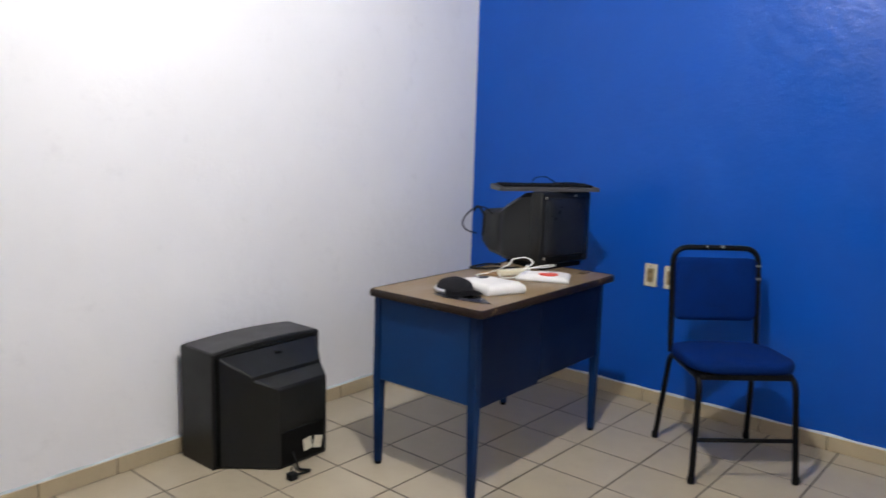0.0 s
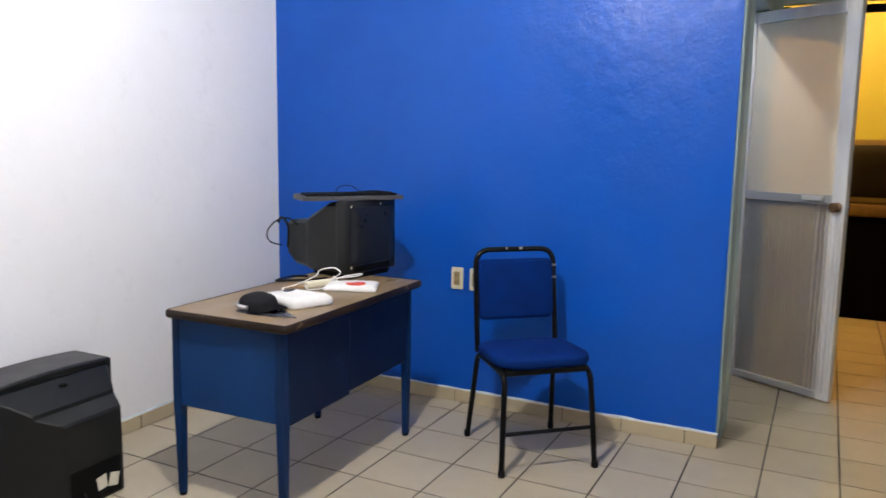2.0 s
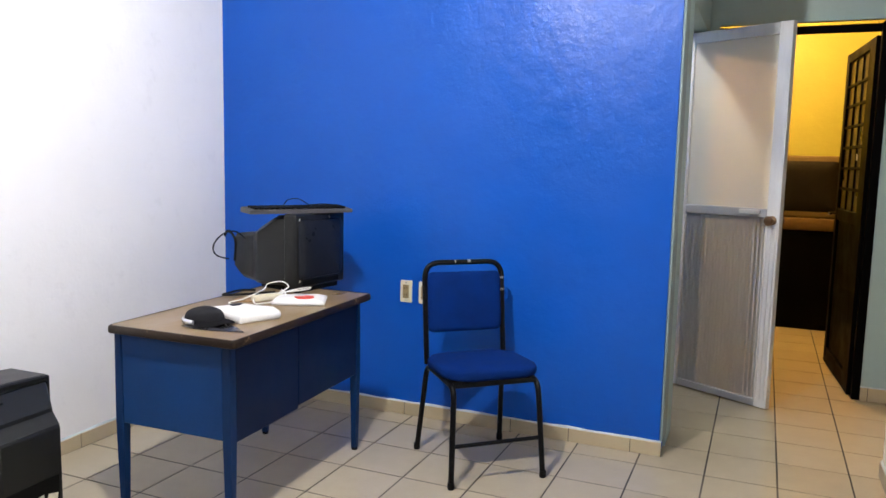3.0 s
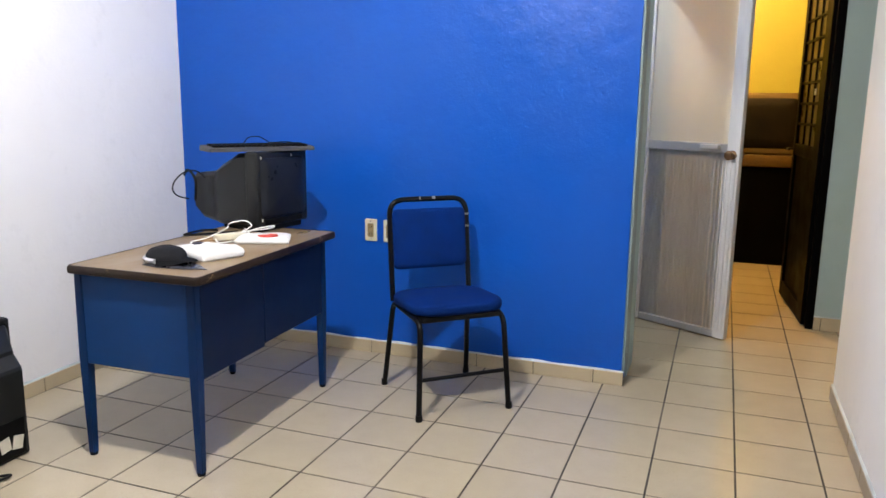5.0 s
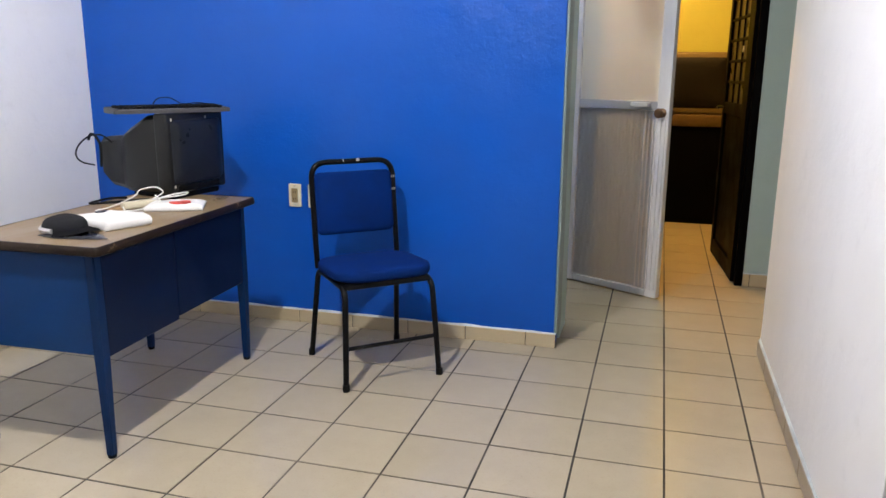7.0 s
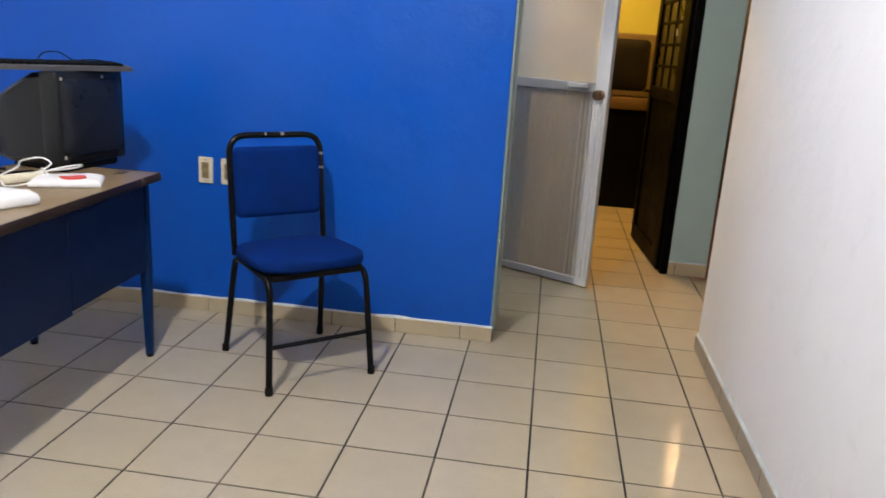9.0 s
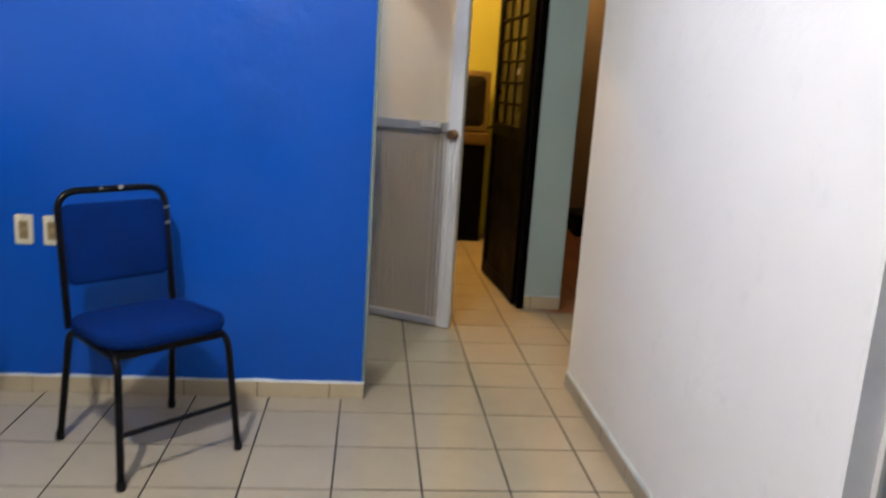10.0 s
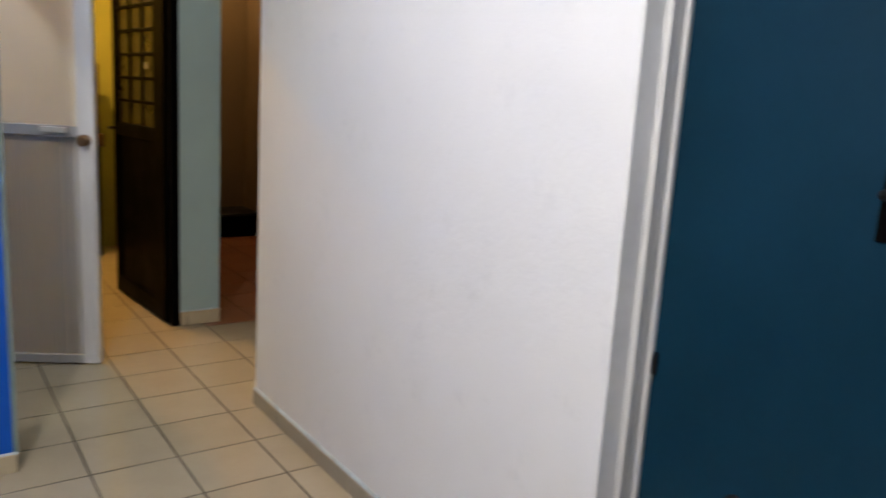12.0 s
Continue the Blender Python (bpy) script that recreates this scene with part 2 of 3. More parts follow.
def tube(points, r, sides=10, bm=None, cap=True):
    """A round tube along a line of points."""
    pts = [Vector(p) for p in points]
    rings, up = [], None
    for i, p in enumerate(pts):
        d = (pts[min(i + 1, len(pts) - 1)] - pts[max(i - 1, 0)]).normalized()
        if up is None:
            up = d.orthogonal().normalized()
        up = (up - d * up.dot(d)).normalized()
        side = d.cross(up)
        rings.append([p + r * (math.cos(a) * up + math.sin(a) * side) for a in (2 * math.pi * k / sides for k in range(sides))])
    return loft(rings, bm, cap)


def bent(points, radius, steps=5):
    """Points with their inner corners rounded."""
    pts = [Vector(p) for p in points]
    out = [pts[0]]
    for a, b, c in zip(pts, pts[1:], pts[2:]):
        u, v = (a - b), (c - b)
        d = min(radius, u.length * 0.49, v.length * 0.49)
        p, q = b + u.normalized() * d, b + v.normalized() * d
        for k in range(steps + 1):
            s = k / steps
            out.append((1 - s) ** 2 * p + 2 * s * (1 - s) * b + s * s * q)
    return out + [pts[-1]]


def spline(points, steps=8):
    """A smooth line through points."""
    pts = [Vector(p) for p in points]
    out = []
    for i in range(len(pts) - 1):
        p0, p1, p2, p3 = pts[max(i - 1, 0)], pts[i], pts[i + 1], pts[min(i + 2, len(pts) - 1)]
        for k in range(steps):
            s = k / steps
            out.append(0.5 * (2 * p1 + (p2 - p0) * s + (2 * p0 - 5 * p1 + 4 * p2 - p3) * s * s + (3 * p1 - p0 - 3 * p2 + p3) * s ** 3))
    return out + [pts[-1]]


def rounded_rect(w, h, r, n=5):
    """Corner-rounded outline about the origin."""
    out = []
    for cx, cy, a0 in ((w / 2 - r, h / 2 - r, 0), (-w / 2 + r, h / 2 - r, 90), (-w / 2 + r, -h / 2 + r, 180), (w / 2 - r, -h / 2 + r, 270)):
        for k in range(n + 1):
            a = radians(a0 + 90 * k / n)
            out.append((cx + r * math.cos(a), cy + r * math.sin(a)))
    return out


def turned(profile, sides=20, bm=None, m=None):
    """A turned body: (radius, height) pairs round z."""
    m = m or Matrix()
    rings = [[m @ Vector((r * math.cos(a), r * math.sin(a), z)) for a in (2 * math.pi * k / sides for k in range(sides))] for r, z in profile]
    return loft(rings, bm)


# ---- structure ----
XL, XR, YB, YD = -2.99, 0.482, 3.645, 5.07
XE = -0.455


def west_x(y):
    return XL + 0.03 * (YB - y)


def prism(outline, z0, z1, bm=None):
    return loft([[(x, y, z0) for x, y in outline], [(x, y, z1) for x, y in outline]], bm)


# west wall leans a little out of square
solid("wall_west", prism([(west_x(-2.4), -2.4), (west_x(YB), YB), (west_x(YB) - 0.15, YB), (west_x(-2.4) - 0.15, -2.4)], -0.1, CEIL), WHITE,
      "matt white painted plaster wall", "wall", "structure")
solid("wall_north", box((-3.3, YB, -0.1), (XE - 0.010, YB + 0.14, CEIL), 0.002), BLUE, "bright blue glossy painted wall", "wall", "structure")
nose = [(XE - 0.009, YB + 0.004), (XE - 0.004, YB + 0.0005), (XE - 0.001, YB - 0.0005), (XE + 0.003, YB + 0.002), (XE + 0.005, YB + 0.007), (XE + 0.005, YB + 0.139), (XE - 0.009, YB + 0.139)]
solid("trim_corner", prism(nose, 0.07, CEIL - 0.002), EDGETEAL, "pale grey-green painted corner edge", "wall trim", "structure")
# Unseen wall behind the camera; its blue is chosen to cut bounced fill.
solid("wall_south", box((-3.3, -2.55, -0.1), (0.63, -2.4, CEIL)), BLUE, "unseen closing wall, blue to cut bounced light", "wall", "structure")

# partition with the opening of the blue door; its edge at the opening is ragged
E0, E1, WT = 0.99, 1.882, 0.13


def lean(bm, base=0.0):
    """The doorway's edge stands a little out of plumb."""
    for v in bm.verts:
        if abs(v.co.y + base - E1) < 0.04:
            v.co.y += 0.008 * (v.co.z - 1.1)
    return bm


bm = lean(box((XR, E1, -0.1), (XR + WT, 3.845, CEIL), 0.006, 2))
box((XR, -2.4, -0.1), (XR + WT, E0, CEIL), 0, 1, bm)
box((XR, E0, 2.12), (XR + WT, E1 - 0.06, CEIL), 0, 1, bm)
solid("wall_east", bm, WHITE, "white painted plaster partition wall", "wall", "structure")
bm = bmesh.new()
random.seed(4)
rows_ = []
for k in range(200):
    z = 2.12 * k / 199
    w = 0.003 * random.random()
    rows_.append([(XR - 0.001 - 0.0015 * random.random(), E1 + 0.008 + w, z), (XR - 0.002, E1 - 0.003, z), (XR + 0.055, E1 - 0.004 - 0.002 * random.random(), z), (XR + 0.055, E1 + 0.008, z)])
loft(rows_, bm)
lean(bm)
solid("trim_reveal", bm, PLASTER, "rough bare grey plaster reveal of the doorway", "door reveal", "structure")

# passage: return wall with the bathroom opening, wall with the iron door, hall
bm = box((XE - 0.12, YB + 0.14, -0.1), (XE, 4.03, CEIL))
box((XE - 0.12, 4.96, -0.1), (XE, YD, CEIL), 0, 1, bm)
box((XE - 0.12, 4.03, 2.16), (XE, 4.96, CEIL), 0, 1, bm)
solid("wall_return", bm, TEAL, "grey-green painted return wall beside the blue wall", "wall", "structure")
DX0, DX1, COL = -0.40, 0.515, 0.745
bm = box((XE - 0.12, YD, -0.1), (DX0, YD + 0.12, CEIL))
box((DX1, YD, -0.1), (COL, YD + 0.12, CEIL), 0.004, 1, bm)
box((DX0, YD, 2.215), (DX1, YD + 0.05, CEIL), 0, 1, bm)
solid("wall_passage", bm, TEAL, "grey-green painted wall around the iron door", "wall", "structure")
solid("wall_passage_south", box((XR + WT, 3.725, -0.1), (2.1, 3.845, CEIL)), TEAL, "grey-green painted passage wall", "wall", "structure")
# yellow room
YN = 7.42
bm = box((-1.6, YD + 0.12, -0.1), (-1.5, YN, CEIL))
solid("wall_yellow_west", bm, YELLOW, "yellow painted wall", "wall", "structure")
solid("wall_yellow_north", box((-1.6, YN, -0.1), (0.718, YN + 0.12, CEIL)), YELLOW, "yellow painted wall behind the old television", "wall", "structure")
solid("wall_yellow_east", box((0.695, YD + 0.12, -0.1), (0.718, YN, CEIL)), YELLOW, "yellow painted wall", "wall", "structure")
solid("wall_yellow_south", box((-1.6, YD + 0.121, -0.1), (DX0 - 0.002, YD + 0.16, CEIL)), YELLOW, "yellow painted wall", "wall", "structure")
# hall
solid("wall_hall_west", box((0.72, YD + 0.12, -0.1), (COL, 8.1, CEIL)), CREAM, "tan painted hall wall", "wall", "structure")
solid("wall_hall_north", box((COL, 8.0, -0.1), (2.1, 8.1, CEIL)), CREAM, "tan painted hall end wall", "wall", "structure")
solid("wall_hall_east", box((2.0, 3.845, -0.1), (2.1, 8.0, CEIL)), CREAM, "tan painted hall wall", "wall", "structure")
# bathroom behind the return wall
bm = box((-2.2, YB + 0.14, -0.1), (-2.1, 6.0, CEIL))
solid("wall_bath_west", bm, TEAL, "grey-green painted wall", "wall", "structure")
solid("wall_bath_north", box((-2.2, YD + 0.0, -0.1), (XE - 0.12, YD + 0.12, CEIL)), TEAL, "grey-green painted wall", "wall", "structure")
# room behind the blue door
solid("wall_store_east", box((1.7, -0.2, -0.1), (1.8, 3.725, CEIL)), WHITE, "white painted wall", "wall", "structure")
solid("wall_store_south", box((XR + WT, -0.3, -0.1), (1.8, -0.2, CEIL)), WHITE, "white painted wall", "wall", "structure")
# Unseen ceilings; their whiteness is set for bounced fill, brighter over the passage.
solid("ceiling_room", box((-3.3, -2.5, ROOM_CEIL), (XR + 0.002, YB + 0.002, CEIL - 0.002)), CEILING, "unseen white painted room ceiling", "ceiling", "structure")
solid("ceiling", box((-3.4, -2.6, CEIL), (2.2, 8.2, CEIL + 0.12)), LIGHTCEILING, "unseen white painted ceiling slab", "ceiling", "structure")

# floor: grout bed with separate tiles
floor = solid("floor", box((-3.4, -2.6, -0.12), (2.2, 8.2, -0.0022)), GROUT, "beige ceramic floor tiles with dark grout", "floor", "structure")

# ---- lamps ----


def bulb_lamp(name, at, color, watts, label, ceil=CEIL):
    t = thing(name, pose(at[0], at[1], ceil), label, "ceiling lamp")
    drop = ceil - at[2]
    part("ceiling_plate", turned(((0.0, 0.0), (0.055, 0.0), (0.055, -0.012), (0.03, -0.022), (0.0, -0.022))), WHITEPLASTIC, t)
    part("stem", tube([(0, 0, -0.01), (0, 0, -drop + 0.06)], 0.012), WHITEPLASTIC, t)
    part("socket", turned(((0.0, -drop + 0.085), (0.02, -drop + 0.085), (0.022, -drop + 0.05), (0.018, -drop + 0.045), (0.0, -drop + 0.045))), WHITEPLASTIC, t)
    bm = bmesh.new()
    bmesh.ops.create_icosphere(bm, subdivisions=2, radius=0.045, matrix=Matrix.Translation((0, 0, -drop)))
    part("bulb", bm, glow(name + "_glow", color, watts, 0.045), t, "lit frosted bulb", 180)
    return t


bulb_lamp("ceiling_lamp", MAIN_LAMP, (1.0, 0.98, 0.985), MAIN_POWER, "white bulb lamp hanging from the ceiling", ROOM_CEIL)
bulb_lamp("yellow_room_lamp", YELLOW_LAMP, (1.0, 0.54, 0.17), YELLOW_POWER, "warm bulb lamp on the ceiling")
bulb_lamp("bathroom_lamp", BATH_LAMP, (1.0, 0.95, 0.88), BATH_POWER, "white bulb lamp on the bathroom ceiling")
bulb_lamp("hall_lamp", HALL_LAMP, (1.0, 0.62, 0.28), HALL_POWER, "warm bulb lamp on the hall ceiling")

# ---- desk ----
desk = thing("desk", pose(-2.022, 2.612, 0, 0, 0, 1.6), "blue steel desk with a brown laminate top", "desk")
dx0, dx1, dy0, dy1 = -0.27, 0.26, -0.49, 0.49
top = prism([(x, y) for x, y in rounded_rect(0.557, 1.030, 0.02, 3)], 0.0, 0.028)
bmesh.ops.translate(top, verts=top.verts, vec=(0.0145, 0.0035, 0.717))
ob = part("desktop", top, WOODTOP, desk, "worn brown laminate top")
edge = loft([[(x * s, y * s2, z) for x, y in rounded_rect(1, 1, 0.02, 3)] for s, s2, z in ((0.554, 1.027, 0.7155), (0.563, 1.036, 0.719), (0.565, 1.038, 0.730), (0.563, 1.036, 0.741), (0.557, 1.030, 0.7465), (0.545, 1.018, 0.7465))], cap=False)
bmesh.ops.translate(edge, verts=edge.verts, vec=(0.0145, 0.0035, 0))
part("edge_band", edge, WOODEDGE, desk, "dark chipped wood edge")
for lx, ly in ((-0.244, -0.47), (0.242, -0.472), (0.24, 0.468), (-0.258, 0.466)):
    r0, r1 = 0.0175, 0.0135
    bm = loft([[(lx + a * r, ly + b * r, z) for a, b in ((-1, -1), (1, -1), (1, 1), (-1, 1))] for r, z in ((r1, 0.012), (r0, 0.38), (r0, 0.7165))])
    bmesh.ops.bevel(bm, geom=[e for e in bm.edges if abs((e.verts[0].co - e.verts[1].co).z) > 0.1], offset=0.004, segments=2, affect="EDGES")
    leg = part("leg", bm, DESKLEG, desk)
    part("foot_glide", turned(((0.0, 0), (0.013, 0), (0.015, 0.004), (0.015, 0.014), (0, 0.014)), 12, None, Matrix.Translation((lx, ly, 0))), RUBBER, leg)
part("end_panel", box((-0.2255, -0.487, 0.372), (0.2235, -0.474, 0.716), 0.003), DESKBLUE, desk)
part("drawer_case", box((0.06, -0.450, 0.358), (0.255, -0.045, 0.716), 0.003), DESKDARK, desk, "drawer case in a darker blue")
part("front_panel", box((0.244, -0.043, 0.372), (0.256, 0.446, 0.716), 0.003), DESKDARK, desk, "modesty panel in a darker blue")
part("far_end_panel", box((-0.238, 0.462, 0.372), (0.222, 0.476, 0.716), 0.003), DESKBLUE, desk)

# ---- floor television, screen to the wall ----
tv = thing("old_television", pose(-2.68, 1.9, 0, 0, 0, 1.5), "black tube television on the floor, screen to the wall", "television")
tw = 0.278
bm = loft([[(x, y, z) for x, z in ((-0.215, 0.0), (0.0, 0.0), (0.0, 0.474 + c), (-0.006, 0.480 + c), (-0.209, 0.480 + c), (-0.215, 0.474 + c))]
           for y, c in ((tw * k / 6, 0.012 * (1 - (k / 6) ** 2)) for k in range(-6, 7))])
part("front_case", bm, TVPLASTIC, tv, "", 30)
bm = loft([[(x, y, z + c) for x, z in ((-0.207, 0.479), (-0.008, 0.479), (-0.010, 0.4835), (-0.205, 0.4835))]
           for y, c in (((tw - 0.006) * k / 6, 0.012 * (1 - (k / 6) ** 2)) for k in range(-6, 7))])
# The top sheet is a lighter grey than the case below it.
part("case_top", bm, TVTOP, tv, "lighter grey top", 30)


def sect(x, y0, y1, z0, z1, c=0.02):
    return [(x, y0, z0 + c), (x, y0 + c, z0), (x, y1 - c, z0), (x, y1, z0 + c), (x, y1, z1 - c), (x, y1 - c, z1), (x, y0 + c, z1), (x, y0, z1 - c)]


part("rear_rim", loft([sect(-0.002, -0.262, 0.262, 0.004, 0.470, 0.008), sect(0.012, -0.258, 0.258, 0.004, 0.466, 0.008)]), TVBLACK, tv)
part("rear_housing", loft([sect(0.0125, -0.250, 0.250, 0.004, 0.462, 0.006), sect(0.022, -0.243, 0.248, 0.004, 0.452, 0.006), sect(0.112, -0.165, 0.190, 0.004, 0.388, 0.006), sect(0.116, -0.161, 0.186, 0.004, 0.366, 0.004)]), TVPLASTIC, tv, "", 25)
part("tube_hump", loft([sect(0.1165, -0.163, 0.190, 0.004, 0.374, 0.005), sect(0.184, -0.104, 0.158, 0.004, 0.345, 0.005), sect(0.192, -0.097, 0.152, 0.004, 0.336, 0.005), sect(0.194, -0.096, 0.150, 0.165, 0.328, 0.004)]), TVPLASTIC, tv, "", 25)
part("terminal_panel", box((0.180, -0.088, 0.012), (0.1965, 0.138, 0.155), 0.002), TVBLACK, tv, "recessed black terminal panel")
part("carry_grip", box((0.030, 0.004, 0.436), (0.050, 0.036, 0.446), 0.004), TVBLACK, tv, "moulded grip recess")
for sy, sz, sr in ((0.045, 0.073, 8), (0.10, 0.066, -14)):
    bm = box((-0.001, -0.022, -0.026), (0.001, 0.022, 0.026))
    bmesh.ops.transform(bm, matrix=pose(0.1985, sy, sz, sr), verts=bm.verts)
    part("sticker", bm, STICKER, tv, "torn cream paper sticker")
part("power_cord", tube(spline([(0.19, -0.03, 0.06), (0.23, -0.04, 0.03), (0.26, -0.05, 0.012), (0.30, -0.03, 0.012), (0.29, -0.10, 0.012)]), 0.005, 8), RUBBER, tv)
bm = box((0.275, -0.135, 0.0), (0.31, -0.095, 0.03), 0.008, 2)
box((0.286, -0.118, 0.028), (0.290, -0.112, 0.05), 0, 1, bm)
part("plug", bm, RUBBER, tv)

# ---- television on the desk ----
a = math.degrees(math.atan2(0.345, 0.05)) - 90
tv2 = thing("desk_television", pose(-2.01, 3.13, 0.745, 0, 0, a), "small black tube television on the desk", "television")
part("stand", loft([sect(-0.27, -0.12, 0.12, 0.0, 0.03, 0.006), sect(-0.01, -0.155, 0.135, 0.0, 0.03, 0.006)]), TVBLACK, tv2)
part("front_case", box((-0.075, -0.178, 0.022), (0.0, 0.178, 0.366), 0.012, 3), TVPLASTIC, tv2)
part("rear_housing", loft([sect(-0.07, -0.170, 0.170, 0.026, 0.360), sect(-0.13, -0.168, 0.168, 0.026, 0.354), sect(-0.25, -0.152, 0.152, 0.016, 0.295), sect(-0.30, -0.140, 0.140, 0.018, 0.268), sect(-0.31, -0.134, 0.134, 0.022, 0.260), sect(-0.40, -0.128, 0.128, 0.034, 0.254), sect(-0.45, -0.120, 0.120, 0.07, 0.246)]), TVPLASTIC, tv2)
rings = []
for s, xo in ((1.0, 0.002), (0.97, 0.008), (0.7, 0.016), (0.35, 0.021), (0.02, 0.023)):
    rings.append([(xo, x * s, 0.200 + z * s) for x, z in rounded_rect(0.315, 0.275, 0.03)])
part("screen", loft(rings), SCREEN, tv2, "dusty dark tube screen")
part("control_strip", box((-0.004, -0.13, 0.030), (0.003, 0.13, 0.056), 0.003), TVBLACK, tv2)
for py, pz in ((-0.15, 0.340), (-0.15, 0.055), (0.06, 0.343)):
    part("chip_mark", box((0.0005, py - 0.004, pz - 0.006), (0.0015, py + 0.004, pz + 0.006)), STICKER, tv2)

kb = thing("keyboard", pose(-2.115, 3.09, 1.1115, 0, 0, 54), "dusty grey keyboard lying across the small television", "keyboard")
bm = loft([[(x, y, 0) for x, y in rounded_rect(0.50, 0.17, 0.012)], [(x, y, 0.014 + 0.006 * (y > 0)) for x, y in rounded_rect(0.50, 0.17, 0.012)], [(x * 0.985, y * 0.96, 0.018 + 0.007 * (y > 0)) for x, y in rounded_rect(0.50, 0.17, 0.012)]])
part("case", bm, TVTOP, kb)
bm = bmesh.new()
for i in range(5):
    for j in range(18):
        box((-0.225 + j * 0.025, -0.06 + i * 0.022, 0.018), (-0.204 + j * 0.025, -0.042 + i * 0.022, 0.028 + 0.001 * i), 0.002, 1, bm)
part("keys", bm, TVBLACK, kb)
part("cord", tube(spline([(-0.05, 0.07, 0.02), (-0.03, 0.05, 0.055), (0.01, 0.02, 0.062), (0.05, 0.04, 0.045), (0.08, 0.05, 0.032), (0.14, 0.03, 0.036), (0.2, 0.05, 0.03)]), 0.0025, 6), RUBBER, kb)

cb = thing("black_cable", pose(-2.40, 3.03, 0.745), "loose black cable behind the small television", "cable")
part("loop", tube(spline([(0.05, -0.03, 0.235), (0.02, -0.06, 0.268), (-0.02, -0.09, 0.262), (-0.05, -0.12, 0.225), (-0.058, -0.13, 0.185), (-0.04, -0.12, 0.155), (0.0, -0.09, 0.14)]), 0.0035, 6), RUBBER, cb)
part("loop", tube(spline([(-0.02, -0.09, 0.25), (0.01, -0.11, 0.275), (0.05, -0.13, 0.27), (0.075, -0.135, 0.235), (0.07, -0.13, 0.18), (0.05, -0.11, 0.14)]), 0.006, 6), RUBBER, cb)
part("tail", tube(spline([(0.16, -0.10, 0.006), (0.11, -0.14, 0.008), (0.10, -0.22, 0.006), (0.11, -0.27, 0.006), (0.16, -0.24, 0.007), (0.22, -0.16, 0.006), (0.27, -0.10, 0.007)]), 0.005, 6), RUBBER, cb)

# ---- things on the desk ----
cap = thing("baseball_cap", pose(-2.0, 2.30, 0.746, 0, 0, -20) @ Matrix.Diagonal((0.92, 0.92, 0.86, 1)), "black baseball cap lying on the desk", "cap")
rings = []
for k in range(9):
    s = k / 8
    ph = s * math.pi / 2
    rings.append([(0.088 * math.cos(ph) ** 0.5 * math.cos(t_) * (1 + 0.05 * math.cos(3 * t_)), 0.078 * math.cos(ph) ** 0.5 * math.sin(t_), 0.004 + 0.058 * math.sin(ph) ** 0.75 * (1 - 0.10 * math.cos(t_ + 0.6) * math.cos(ph)) * (1 + 0.06 * math.sin(3 * t_) * math.cos(ph))) for t_ in (2 * math.pi * q / 24 for q in range(24))])
part("crown", loft(rings), CAPCLOTH, cap, "", 80)
bm = bmesh.new()
vis = []
for k in range(7):
    r = 0.075 + 0.075 * k / 6
    vis.append([(r * math.cos(t_) * 1.0, r * 0.72 * math.sin(t_), 0.022 - 0.018 * (k / 6) * abs(math.sin(t_)) - 0.004 * k / 6) for t_ in (radians(-62 + 124 * q / 14) for q in range(15))])
loft(vis, bm, cap=False, closed=False)
bmesh.ops.solidify(bm, geom=bm.faces[:], thickness=0.003)
part("visor", bm, CAPCLOTH, cap)
part("back_strap", tube([(0.089 * math.cos(t_), 0.079 * math.sin(t_), 0.014) for t_ in (radians(200 + 95 * q / 8) for q in range(9))], 0.011, 6), SILVER, cap, "shiny silver strap")

sheet = thing("plastic_sheet", pose(-1.90, 2.24, 0.7455), "thin dark plastic sheet under the cap on the desk", "plastic sheet")
rings = [[(x, y, z + 0.0015 + 0.0012 * noise.noise((x * 30, y * 30, 4))) for x, y in ((-0.13, -0.035), (-0.05, -0.055), (0.04, -0.04), (0.135, -0.012), (0.07, 0.035), (0.0, 0.07), (-0.10, 0.06))] for z in (0.0, 0.0012)]
part("sheet", loft(rings), DARKFILM, sheet)
cl = thing("white_cloth", pose(-1.945, 2.462, 0.745, 0, 0, 66), "folded white cloth with a dark printed mark", "cloth")
random.seed(8)
rings = []
for s, z in ((0.97, 0.0), (1.0, 0.006), (1.0, 0.016), (0.96, 0.024), (0.8, 0.030), (0.5, 0.034), (0.15, 0.035)):
    rings.append([(x * s + 0.011 * noise.noise((x * 16, y * 16, z * 40)), y * s + 0.013 * noise.noise((y * 14, x * 14, 7 + z * 40)), max(0.0, z * (1.05 + 0.75 * noise.noise((x * 14 * s, y * 14 * s, 3))) + 0.006 * noise.noise((x * 26 * s, y * 26 * s, 9)) * (z > 0.003))) for x, y in rounded_rect(0.175, 0.275, 0.012, 6)])
part("cloth", loft(rings), CLOTHWHITE, cl, "", 80)
part("printed_mark", box((-0.02, 0.055, 0.033), (0.03, 0.075, 0.0375)), DARKFILM, cl, "dark printed mark")

ps = thing("white_cable", pose(-2.06, 2.80, 0.745), "white cable and connector block on the desk", "cable")
bm = box((-0.02, -0.07, 0.0), (0.02, 0.07, 0.028), 0.006, 2)
bmesh.ops.transform(bm, matrix=pose(0.0, -0.03, 0, 0, 0, -24), verts=bm.verts)
part("connector_block", bm, IVORY, ps)
